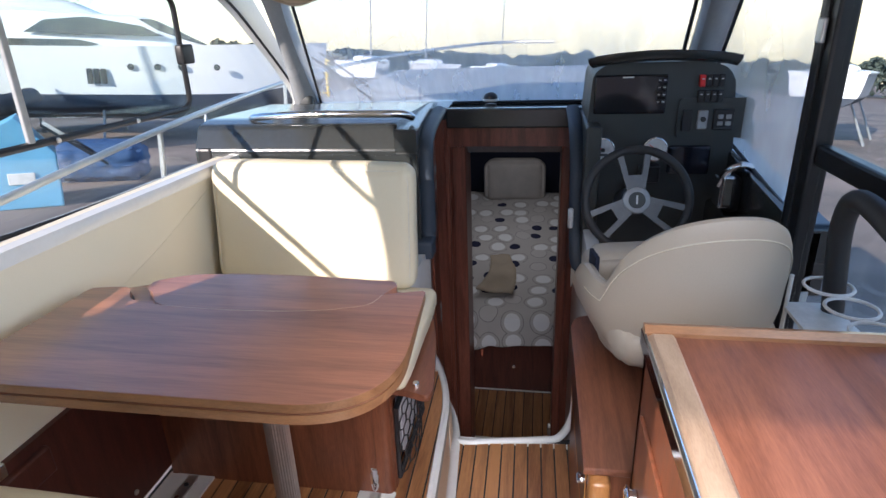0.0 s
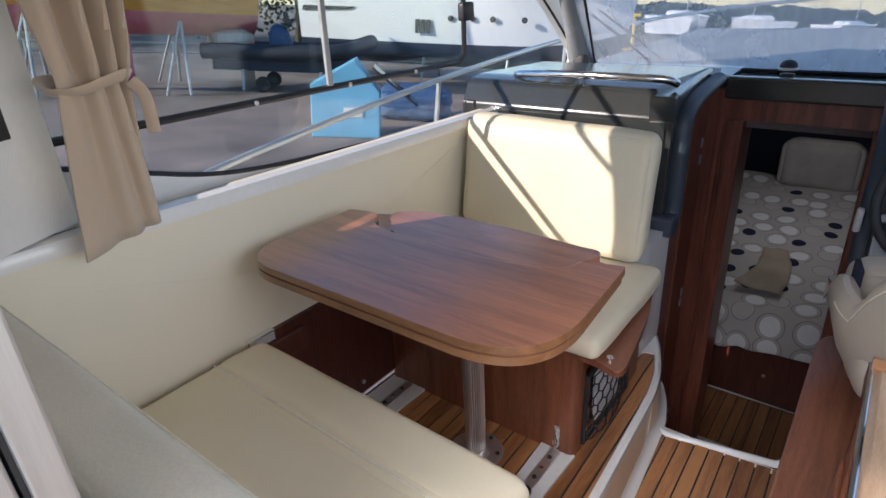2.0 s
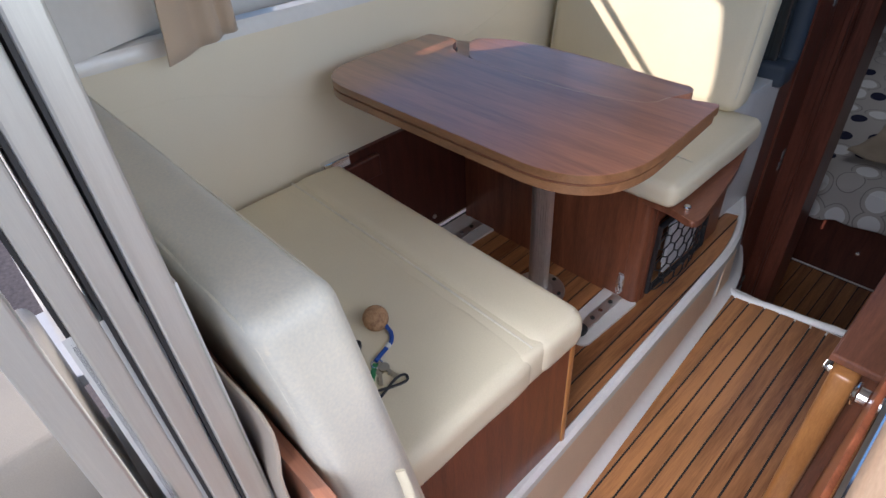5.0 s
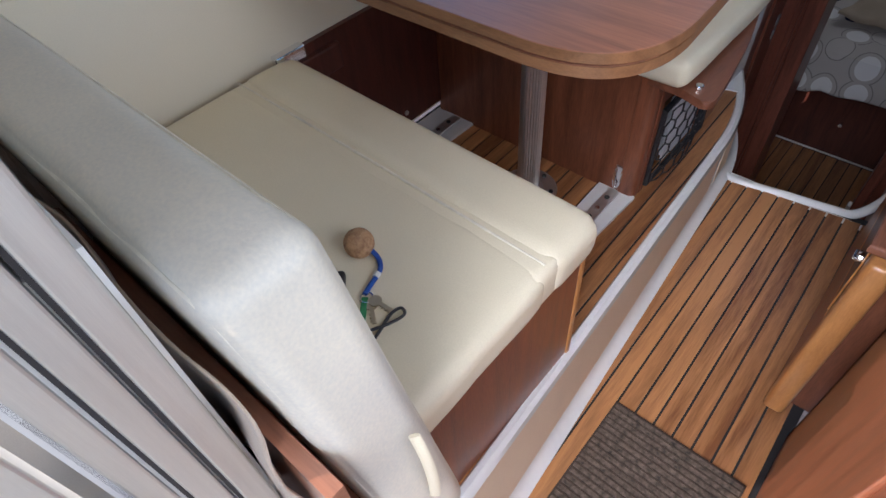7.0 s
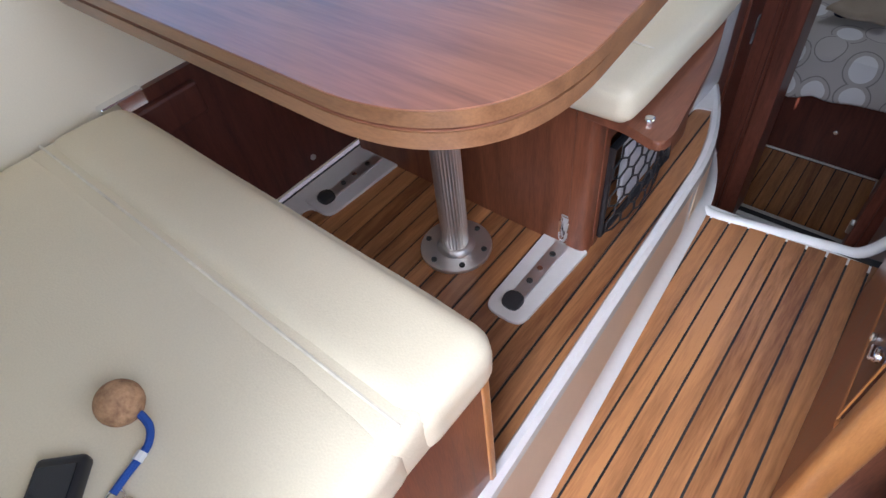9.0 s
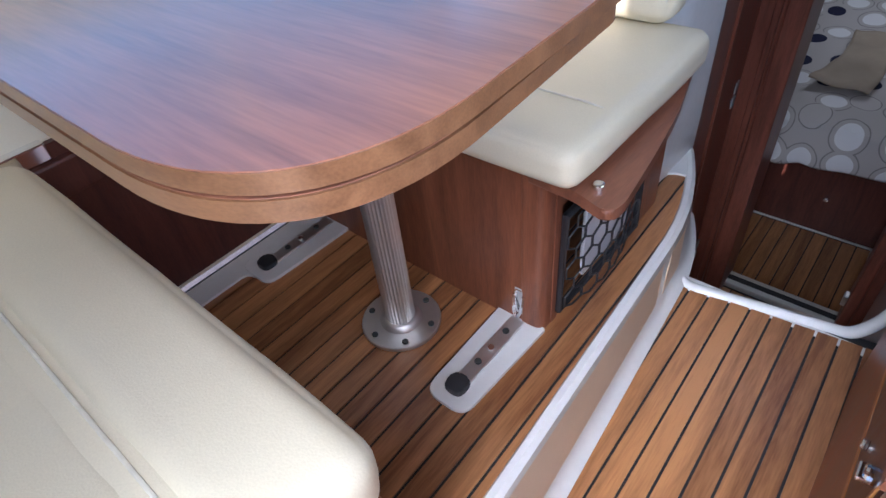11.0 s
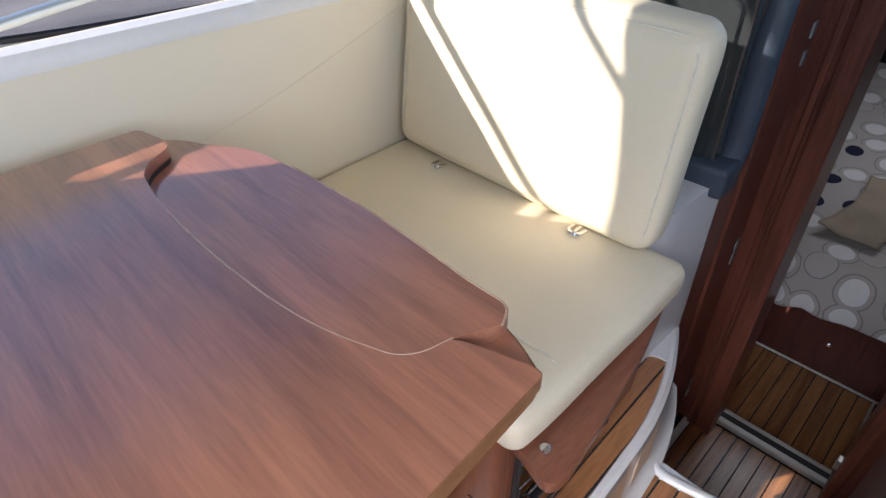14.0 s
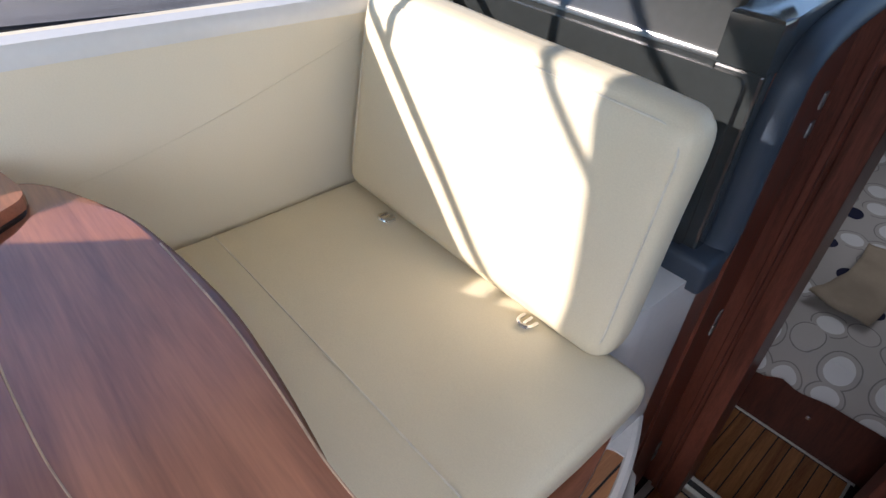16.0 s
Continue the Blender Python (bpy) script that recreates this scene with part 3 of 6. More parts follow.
part("blade", tube([(-0.50, 3.06, 1.02), (-0.62, 2.96, 1.14), (-0.74, 2.84, 1.26)], 0.004, 6), RUBBER, wiper)



# ---- floors, kerb and cabin well ----
floor_d = thing("floor_dinette", (-0.4, 1.2, DECK), "raised teak-and-caulk dinette floor", "floor", kind="structure")
base = [(-0.80, 0.22), (edge_x(0.22), 0.22), (edge_x(1.80), 1.80), (edge_x(1.9), 1.9), (edge_x(1.96), 1.96), (-0.13, 1.99), (-0.80, 1.99)]
part("caulk_bed", prism(base, 0.0, DECK - 0.004), CAULK, floor_d)
floor_a = thing("floor", (0.25, 1.3, SOLE), "teak-and-caulk aisle floor", "floor", kind="structure")
part("caulk_bed", prism([(0.03, 0.10), (1.0, 0.10), (1.0, 0.45), (0.52, 0.45), (0.52, 1.905), (0.06, 1.856), (0.03, 1.856)], SOLE - 0.05, SOLE - 0.004), CAULK, floor_a)
floor_c = thing("floor_cabin", (0.2, 3.0, CABIN), "sunken teak-and-caulk cabin floor", "floor", kind="structure")
part("caulk_bed", box((-0.30, 1.90, CABIN - 0.05), (0.60, 3.50, CABIN - 0.004)), CAULK, floor_c)
part("sill_track", box((-0.06, 2.845, CABIN), (0.48, 2.93, CABIN + 0.030), 0.006), ALU, floor_c, "aluminium door track")
part("track_groove", box((-0.06, 2.872, CABIN + 0.028), (0.48, 2.900, CABIN + 0.033)), BLACK, floor_c)
part("border_strip", box((-0.11, 3.445, CABIN), (0.47, 3.456, CABIN + 0.006)), WHITE, floor_c)
part("border_strip", box((-0.135, 2.36, CABIN), (-0.102, 2.84, CABIN + 0.007), 0.003), GEL, floor_c)
part("border_strip", box((-0.102, 2.36, CABIN), (0.50, 2.448, CABIN + 0.007), 0.003), GEL, floor_c)
part("border_strip", box((0.445, 2.93, CABIN), (0.456, 3.445, CABIN + 0.006)), WHITE, floor_c)

kerb = thing("kerb", (0.07, 1.1, SOLE), "white moulded kerb with tan non-slip face", "kerb", kind="structure")


ys = [0.22 + 0.06 * k for k in range(27)] + [1.835, 1.845, 1.88, 1.92, 1.96, 2.0, 2.05, 2.10]
part("moulding", swept(ys, lambda y: [(edge_x(y) - 0.004, 0.0), (edge_x(y) - 0.004, DECK + 0.001), (edge_x(y), DECK + 0.007), (edge_x(y) + 0.012, DECK + 0.008), (edge_x(y) + 0.022, DECK), (aisle_x(y) - 0.022, -0.06), (aisle_x(y) - 0.008, -0.080), (aisle_x(y) + 0.004, SOLE + 0.002), (aisle_x(y) + 0.004, SOLE - 0.05 if y < 1.84 else -0.7)]), GEL, kerb, smooth=True)
for ys2 in ([0.22 + 0.06 * k for k in range(25)], [1.705, 1.74, 1.775, 1.81]):
    part("grip_face", swept(ys2, lambda y: [(edge_x(y) + 0.020, 0.0), (edge_x(y) + 0.0265, DECK - 0.012), (aisle_x(y) - 0.0215, -0.030), (edge_x(y) + 0.02, -0.05)]), GRIP, kerb, "tan non-slip face")
# the white corner where kerb, lip and locker meet
part("tip_fill", prism(rounded([(-0.16, 1.86), (-0.09, 1.965), (edge_x(1.97) + 0.01, 1.97), (edge_x(2.05) + 0.01, 2.05), (-0.16, 2.10)], [0, 0.02, 0.01, 0.01, 0]), 0.0, DECK + 0.006), GEL, kerb)
part("upright", prism(rounded([(-0.17, 1.84), (-0.122, 1.84), (-0.100, 1.90), (-0.092, 2.12), (-0.17, 2.12)], [0, 0.02, 0.03, 0.02, 0]), DECK, 0.585, 0.006, 2), GEL, kerb, smooth=True)
part("side_infill", box((-0.80, 1.86, DECK), (-0.16, 1.95, 0.60)), GEL, kerb)
lip = thing("lip", (0.25, 1.85, SOLE), "rounded white lip at the top of the cabin steps", "trim", kind="structure")
part("bar", tube(curve([(0.02, 1.86, SOLE - 0.006), (0.06, 1.838, SOLE - 0.004), (0.20, 1.862, SOLE - 0.004), (0.34, 1.885, SOLE - 0.004), (0.41, 1.90, SOLE + 0.004), (0.46, 1.96, SOLE + 0.06), (0.475, 2.06, SOLE + 0.14)], 6), 0.015, 12), GEL, lip, smooth=True)
part("riser", box((-0.10, 1.845, CABIN), (0.50, 1.87, SOLE - 0.002)), GEL, lip)

# well sides and cabin bulkhead with its door opening
well = thing("wall_cabin_bulkhead", (0.15, 2.8, CABIN), "mahogany cabin bulkhead round a tall doorway", "wall", kind="structure")
part("port_board", box((-0.42, 2.78, CABIN), (-0.115, 2.82, 1.0)), JAMB, well)
part("door_jamb", box((-0.115, 2.76, CABIN), (-0.048, 2.96, 0.83), 0.006), JAMB, well)
part("door_jamb", box((0.395, 2.76, CABIN), (0.435, 2.96, 0.83), 0.006), JAMB, well)
part("door_stop", box((-0.150, 2.765, CABIN), (-0.128, 2.785, 0.95), 0.004), JAMB, well)
part("lintel", box((-0.42, 2.77, 0.83), (0.46, 2.83, 1.0)), JAMB, well)
part("lintel_lining", box((-0.048, 2.83, 0.79), (0.395, 2.96, 0.835)), material("grey_lining", (0.16, 0.13, 0.12), 0.6), well)
part("starboard_board", box((0.435, 2.78, CABIN), (0.60, 2.82, 1.0)), JAMB, well)
part("well_side_port", prism([(-0.30, 2.11), (-0.132, 2.11), (-0.195, 2.785), (-0.30, 2.785)], CABIN, 0.975), JAMB, well)
part("side_strip", prism([(-0.150, 2.40), (-0.1545, 2.43), (-0.1665, 2.43), (-0.162, 2.40)], CABIN, 0.95), JAMB, well)
part("well_side_starboard", prism(rounded([(1.88, CABIN), (2.80, CABIN), (2.80, 0.60), (1.94, 0.60), (1.92, 0.30), (1.90, -0.02)], [0, 0, 0, 0.02, 0.1, 0.1]), 0.47, 0.52, 0.006, axis="x"), GEL, well, smooth=True)
for z in (0.735, 0.660, 0.012, -0.045, -0.755, -0.820):
    part("strike_plate" if z > 0.5 else "hinge", obox((-0.187, 2.715 if z > -0.5 else 2.765, z), (0.007, 0.032, 0.040), Matrix.Rotation(radians(5.3), 4, "Z"), 0.002), GALV, well)
part("keep", box((0.378, 2.80, -0.82), (0.396, 2.84, -0.77), 0.004), STEEL, well)

# sleeping cabin beyond the door
cabin = thing("wall_cabin", (0.2, 4.0, CABIN), "dim sleeping cabin lined in navy cloth", "wall", kind="structure")
part("side_lining", box((-1.02, 2.83, CABIN), (-0.98, 5.6, 0.92)), NAVY, cabin)
part("side_lining", box((1.18, 2.83, CABIN), (1.22, 5.6, 0.92)), NAVY, cabin)
part("end_lining", box((-1.02, 5.55, CABIN), (1.22, 5.6, 0.92)), NAVY, cabin)
part("near_lining", box((-1.02, 2.835, CABIN), (-0.42, 2.86, 0.92)), NAVY, cabin)
part("near_lining", box((0.60, 2.835, CABIN), (1.22, 2.86, 0.92)), NAVY, cabin)
solid("ceiling_cabin", box((-1.02, 2.83, 0.90), (1.22, 5.6, 0.93)), HEADLINER, "pale cabin ceiling", "ceiling", "structure")
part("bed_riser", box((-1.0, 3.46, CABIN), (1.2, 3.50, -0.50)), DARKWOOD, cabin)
part("knob", disc((0.16, 3.45, -0.80), 0.012, 0.03, "y", 14, 0.004), CHROME, cabin)

bed = thing("berth", (0.1, 4.2, CABIN), "made-up berth under a spotted grey bedspread", "bed")
part("mattress", box((-0.95, 3.42, -0.50), (1.15, 5.5, -0.36), 0.03), PILLOW, bed)


def bedspread(first, last):
    """Cloth over the berth, falling over its near end in soft folds."""
    bm = bmesh.new()
    uv = bm.loops.layers.uv.new("UVMap")
    nu, nv = 60, 90
    def place(u, v):
        x = -0.75 + 1.7 * u
        if v < 0.2:
            drop = (0.2 - v) / 0.2
            hem = 0.19 - 0.10 * x
            y, z = 3.30 - 0.030 * math.sin(drop * 2.2), -0.36 - hem * drop
            across = 0.48 - hem * drop
            y += 0.016 * math.sin(x * 26 + 2 * math.sin(x * 9)) * drop
            z += 0.025 * noise.noise(Vector((x * 5, 0, 3))) * drop
        else:
            s = (v - 0.2) / 0.8
            across = v * 2.4
            y, z = 3.30 + 2.0 * s, -0.335 + 0.20 * s ** 1.3
            if s < 0.06:
                z -= 0.03 * (1 - s / 0.06) ** 2
            z += 0.018 * noise.noise(Vector((x * 4, y * 4, 0))) + 0.006 * noise.noise(Vector((x * 14, y * 12, 5)))
        return Vector((x, y, z)), (x, across)
    grid = [[place(i / nu, j / nv) for i in range(nu + 1)] for j in range(nv + 1)]
    vs = [[bm.verts.new(p) for p, _ in row] for row in grid]
    for j in range(first, last):
        for i in range(nu):
            f = bm.faces.new((vs[j][i], vs[j][i + 1], vs[j + 1][i + 1], vs[j + 1][i]))
            for loop, (a, b) in zip(f.loops, ((j, i), (j, i + 1), (j + 1, i + 1), (j + 1, i))):
                loop[uv].uv = grid[a][b][1]
    return bm


cover = thing("bedspread", (0.1, 3.3, -0.36), "grey bedspread with navy and white discs", "bedspread")
cloth = bedspread(0, 90)
hem_line = sorted((v.co.copy() for v in cloth.verts if v.co.y < 3.31 and len(v.link_faces) <= 2 and v.co.z < -0.44 - 0.05 * v.co.x), key=lambda c: c.x)
part("cloth", cloth, SPREAD, cover, smooth=True).modifiers.new("thickness", "SOLIDIFY").thickness = 0.012
part("hem", tube([(c.x, c.y - 0.004, c.z + 0.003) for c in hem_line[2:-2]], 0.006, 6), PILLOW, cover, "stitched hem", smooth=True)
pillow = solid("pillow", cushion((-0.15, 5.14, -0.16), (0.36, 5.28, 0.20), 0.05, 0.02), PILLOW, "grey-beige pillow propped at the head of the berth", "pillow", smooth=True)
bm = bmesh.new()
rows = []
for j in range(15):
    row = []
    for i in range(11):
        u, v = i / 10 - 0.5, j / 14
        x = 0.05 + u * (0.24 - 0.10 * v) + 0.04 * math.sin(v * 3)
        y = 3.52 + 0.50 * v
        row.append(bm.verts.new((x, y, -0.285 + 0.05 * v + 0.03 * noise.noise(Vector((x * 8, y * 8, 2))))))
    rows.append(row)
for a, b in zip(rows, rows[1:]):
    for i in range(10):
        bm.faces.new((a[i], a[i + 1], b[i + 1], b[i]))
throw = solid("throw", bm, THROW, "crumpled beige garment lying on the bedspread", "clothing", smooth=True)
throw.modifiers.new("thickness", "SOLIDIFY").thickness = 0.015


# ---- dinette ----
def clipped(poly, keep):
    """What is left of a flat outline where keep(x, y) >= 0, for a nearly straight limit."""
    out = []
    for i, p in enumerate(poly):
        q = poly[i - 1]
        a, b = keep(*q), keep(*p)
        if (a < 0) != (b < 0):
            t = a / (a - b)
            out.append((q[0] + (p[0] - q[0]) * t, q[1] + (p[1] - q[1]) * t))
        if b >= 0:
            out.append(p)
    return out


def planks(root, xs, y0, y1, z, slant, y_ref, limits=(), thick=0.012, gap=0.0028, mat=TEAK):
    """Teak planks between seams xs (at y_ref), leaning by slant in x per metre of y, cut by limits."""
    for a, b in zip(xs, xs[1:]):
        cuts = [y0, y1]
        for c0, c1 in zip(cuts, cuts[1:]):
            steps = 8
            left = [(a + gap + slant * (c0 + (c1 - c0) * k / steps - y_ref), c0 + 0.0006 + (c1 - c0 - 0.0012) * k / steps) for k in range(steps + 1)]
            right = [(b - gap + slant * (c0 + (c1 - c0) * k / steps - y_ref), c0 + 0.0006 + (c1 - c0 - 0.0012) * k / steps) for k in range(steps + 1)]
            poly = right + left[::-1]
            if not limits:
                poly = [right[0], right[-1], left[-1], left[0]]
            for keep in limits:
                poly = clipped(poly, keep) if poly else poly
            if len(poly) > 2 and max(p[1] for p in poly) - min(p[1] for p in poly) > 0.02:
                part("plank", prism(poly, z - thick, z), mat, root)


def settee_box():
    """Fixed forward settee base: veneered box, rounded lipping, net pocket, shelf lip."""
    root = thing("settee_base", (-0.4, 1.6, DECK), "mahogany forward settee base with a net pocket", "settee")
    part("front_panel", box((-0.79, 1.338, DECK), (-0.140, 1.358, 0.487)), WOOD_Z, root)
    part("corner_post", prism(rounded([(-0.140, 1.335), (-0.094, 1.335), (-0.094, 1.378), (-0.140, 1.378)], [0.004, 0.035, 0.004, 0.004]), DECK, 0.487), WOOD_Z, root, smooth=True)
    side = -0.092
    part("side_panel", box((side - 0.02, 1.37, DECK), (side, 1.39, 0.487)), WOOD_Z, root)
    part("side_panel", box((side - 0.02, 1.72, DECK), (side, 1.84, 0.487)), WOOD_Z, root)
    part("side_panel", box((side - 0.02, 1.39, 0.405), (side, 1.72, 0.487)), WOOD_Z, root)
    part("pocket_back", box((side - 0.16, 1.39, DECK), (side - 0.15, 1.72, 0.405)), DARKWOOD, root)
    part("top_board", box((-0.79, 1.345, 0.487), (-0.10, 1.84, 0.498)), WOOD, root)
    outline = rounded([(-0.12, 1.325), (-0.045, 1.325), (0.028, 1.302), (0.036, 1.335), (0.020, 1.46), (-0.004, 1.61), (-0.06, 1.83), (-0.12, 1.83)], [0, 0.02, 0.016, 0.02, 0.05, 0.05, 0.03, 0])
    part("shelf_lip", prism(outline, 0.478, 0.498, 0.005, 2), WOOD_TOP, root, "rounded shelf lip")
    part("stud", disc((-0.012, 1.348, 0.502), 0.009, 0.012, "z", 14, 0.003), CHROME, root)
    frame = part("net_frame", tube([(-0.086, 1.385, 0.150), (-0.086, 1.392, 0.38), (-0.086, 1.70, 0.38), (-0.080, 1.70, 0.150)], 0.008, 8, closed=True), BLACK, root)
    net = bmesh.new()
    for i in range(6):
        for j in range(6):
            cy, cz = 1.413 + 0.048 * i + (0.023 if j % 2 else 0), 0.172 + 0.038 * j
            bulge = lambda y, z: -0.078 + 0.020 * math.sin(max(0, min(1, (y - 1.385) / 0.28)) * math.pi) * (1.2 - (z - 0.12) * 2)
            ring = []
            for k in range(6):
                y, z = cy + 0.026 * math.cos(k * math.pi / 3 + math.pi / 6), cz + 0.026 * math.sin(k * math.pi / 3 + math.pi / 6)
                y, z = min(max(y, 1.39), 1.698), min(max(z, 0.151), 0.378)
                ring.append((bulge(y, z), y, z))
            tube(ring, 0.0022, 5, bm=net, closed=True)
    part("net", net, BLACK, root, "black knotted net")
    for k in range(3):
        bm = prism(rounded_rect(1.50 + 0.02 * k, 0.14, 1.69 - 0.015 * k, 0.36 - 0.02 * k, 0.01), -0.104 - 0.012 * k, -0.099 - 0.012 * k, axis="x")
        tagged(part("leaflet", bm, PAPER), "white leaflet tucked in the net pocket", "leaflet", "leaflets in the pocket")
    hinge = part("hinge", box((-0.158, 1.335, 0.145), (-0.132, 1.345, 0.215), 0.008, 3), CHROME, root, "polished catch")
    part("hinge_loop", tube(curve([(-0.155, 1.333, 0.20), (-0.152, 1.328, 0.16), (-0.145, 1.327, 0.145), (-0.138, 1.328, 0.16), (-0.135, 1.333, 0.20)], 5), 0.0035, 6), CHROME, hinge)
    return root


settee_box()
fc = thing("seat_cushion", (-0.4, 1.55, 0.487), "cream vinyl forward seat cushion", "cushion")
part("pad", cushion((-0.795, 1.300, 0.499), (-0.028, 1.80, 0.573), 0.028, 0.003, creases=0.002, seed=4), VINYL, fc, smooth=True)
part("seam", tube([(-0.775, 1.4370, 0.5742), (-0.60, 1.4370, 0.5767), (-0.30, 1.4370, 0.5767), (-0.09, 1.4370, 0.5762), (-0.060, 1.4370, 0.5732)], 0.0018, 6), PIPING, fc)
for x in (-0.615, -0.234):
    clip = thing("seat_clip", (x, 1.735, 0.5755), "small chrome cushion clip", "clip", "cushion clips")
    part("loop", tube(curve([(x - 0.014, 1.742, 0.5775), (x - 0.012, 1.722, 0.5805), (x, 1.715, 0.5815), (x + 0.012, 1.722, 0.5805), (x + 0.014, 1.742, 0.5775)], 5), 0.004, 8), CHROME, clip)
    part("tongue", box((x - 0.003, 1.722, 0.5735), (x + 0.003, 1.745, 0.5815), 0.001), CHROME, clip)


def lean_back(v):
    return (v.x + 0.006, v.y + 0.16 * (v.z - 0.56), v.z + 0.016 - 0.018 * (v.x + 0.10))


bk = thing("backrest", (-0.42, 1.80, 0.562), "cream vinyl forward backrest cushion leaning back", "cushion")
part("pad", cushion((-0.775, 1.735, 0.560), (-0.100, 1.825, 0.955), 0.036, 0.004, lean_back, creases=0.0012, seed=2), VINYL, bk, smooth=True)
bm = bmesh.new()
ring = rounded_rect(-0.762, 0.577, -0.113, 0.94, 0.045)
tube([lean_back(Vector((a, 1.7415, b))) for a, b in ring], 0.0018, 5, bm=bm, closed=True)
part("seam", bm, PIPING, bk)

# aft settee
ab = thing("settee_base", (-0.35, 0.55, DECK), "mahogany aft settee base", "settee")
part("side_panel", prism([(0.25, DECK), (0.815, DECK), (0.815, 0.455), (0.25, 0.455)], 0.012, 0.032, axis="x"), WOOD_Z, ab)
part("side_edge", box((0.010, 0.815, DECK), (0.036, 0.830, 0.455), 0.004), POST_EDGE, ab)
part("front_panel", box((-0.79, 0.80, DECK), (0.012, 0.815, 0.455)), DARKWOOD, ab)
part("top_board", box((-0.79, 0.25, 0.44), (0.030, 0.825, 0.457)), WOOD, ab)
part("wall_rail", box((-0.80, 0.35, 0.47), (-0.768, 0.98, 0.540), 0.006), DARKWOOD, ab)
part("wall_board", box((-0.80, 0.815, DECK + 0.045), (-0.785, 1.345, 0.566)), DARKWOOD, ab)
for y, z in ((0.905, 0.520), (1.18, 0.205)):
    part("screw_cap", disc((-0.783, y, z), 0.008, 0.006, "x", 12, 0.002), STEEL, ab)
part("bracket", box((-0.802, 0.800, 0.540), (-0.778, 0.885, 0.574), 0.004), CHROME, ab)
sc = thing("seat_cushion", (-0.36, 0.58, 0.457), "cream vinyl aft seat cushion with a raised front roll", "cushion")
part("pad", cushion((-0.765, 0.30, 0.457), (0.055, 0.683, 0.552), 0.028, 0.003, creases=0.002, seed=7), VINYL, sc, smooth=True)


def roll_drop(v):
    k = max(0.0, (v.y - 0.70) / 0.14)
    return (v.x, v.y, v.z - 0.012 * k * k if v.z > 0.5 else v.z)


part("front_roll", cushion((-0.765, 0.681, 0.457), (0.055, 0.838, 0.558), 0.034, 0.004, roll_drop, creases=0.0014, seed=9), VINYL, sc, smooth=True)
part("welt", box((-0.760, 0.640, 0.459), (0.0535, 0.725, 0.5525), 0.022, 4), VINYL, sc, smooth=True)
part("seam", tube([(-0.755, 0.682, 0.5515), (-0.3, 0.682, 0.5555), (0.04, 0.682, 0.551)], 0.0025, 6), PIPING, sc)


def aft_lean(v):
    """Leans the aft backrest back and slants its free end inwards towards the top."""
    up = max(0.0, (v.z - 0.36) / 0.575)
    slant = 0.075 * up * max(0.0, min(1.0, (v.x + 0.30) / 0.385))
    return (v.x - slant, v.y - 0.10 * (v.z - 0.50), v.z)


asb = thing("backrest", (-0.33, 0.30, 0.30), "cream vinyl aft backrest worn along its top edge", "cushion")
part("pad", cushion((-0.77, 0.268, 0.36), (0.120, 0.374, 0.930), 0.026, 0.003, aft_lean, creases=0.0022, seed=12), VINYL_WORN, asb, smooth=True)
ring = rounded_rect(-0.757, 0.373, 0.107, 0.919, 0.022)
part("seam", tube([aft_lean(Vector((a, 0.2745, b))) for a, b in ring], 0.0024, 5, closed=True), PIPING, asb)
part("seam", tube([aft_lean(Vector((a, 0.3685, b))) for a, b in ring], 0.0024, 5, closed=True), PIPING, asb)
part("back_board", box((-0.76, 0.222, 0.30), (0.105, 0.240, 0.70)), WOOD, asb, "mahogany backing board")
part("pull_tab", tube(curve([(0.100, 0.330, 0.64), (0.112, 0.330, 0.60), (0.116, 0.331, 0.54), (0.114, 0.331, 0.48)], 5), 0.007, 8, flat=0.4), VINYL, asb, "sewn vinyl pull tab", smooth=True)

# table
TZ = 0.840
lower = rounded([(-0.715, 1.185), (-0.738, 0.797), (0.078, 0.797), (0.048, 1.226), (-0.002, 1.249), (-0.082, 1.268), (-0.189, 1.284), (-0.311, 1.294), (-0.431, 1.286), (-0.534, 1.273), (-0.600, 1.250), (-0.680, 1.215)], [0.02, 0.13, 0.19, 0.02, 0.03, 0.05, 0.05, 0.05, 0.05, 0.05, 0.03, 0.02], 20)
joint = [(-0.036, 1.190), (-0.044, 1.155), (-0.060, 1.136), (-0.132, 1.110), (-0.211, 1.097), (-0.327, 1.092), (-0.420, 1.093), (-0.500, 1.099)]
upper = rounded([(-0.728, 1.167), (-0.738, 0.797), (0.078, 0.797), (0.055, 1.219), (-0.010, 1.200)] + joint + [(-0.578, 1.113), (-0.606, 1.133), (-0.632, 1.176), (-0.660, 1.180)], [0.015, 0.13, 0.19, 0.012, 0.02, 0.02, 0.012, 0.02, 0.05, 0.05, 0.05, 0.05, 0.05, 0.03, 0.03, 0.014, 0.01], 16)
insert = rounded([(x - 0.0004, y + 0.0006) for x, y in joint] + [(-0.535, 1.118), (-0.556, 1.150), (-0.592, 1.180), (-0.600, 1.216), (-0.530, 1.258), (-0.439, 1.269), (-0.280, 1.274), (-0.169, 1.268), (-0.080, 1.260), (-0.022, 1.262), (-0.014, 1.236)], [0.02, 0.012, 0.02, 0.05, 0.05, 0.05, 0.05, 0.02, 0.02, 0.015, 0.02, 0.02, 0.03, 0.05, 0.05, 0.05, 0.04, 0.018, 0.01], 12)
table = thing("dinette_table", (-0.340, 1.198, DECK), "folding mahogany dinette table on a steel pedestal", "table")


def grow(outline, d):
    c = Vector((-0.33, 1.03))
    return [tuple(Vector(p) + (Vector(p) - c).normalized() * d) for p in outline]


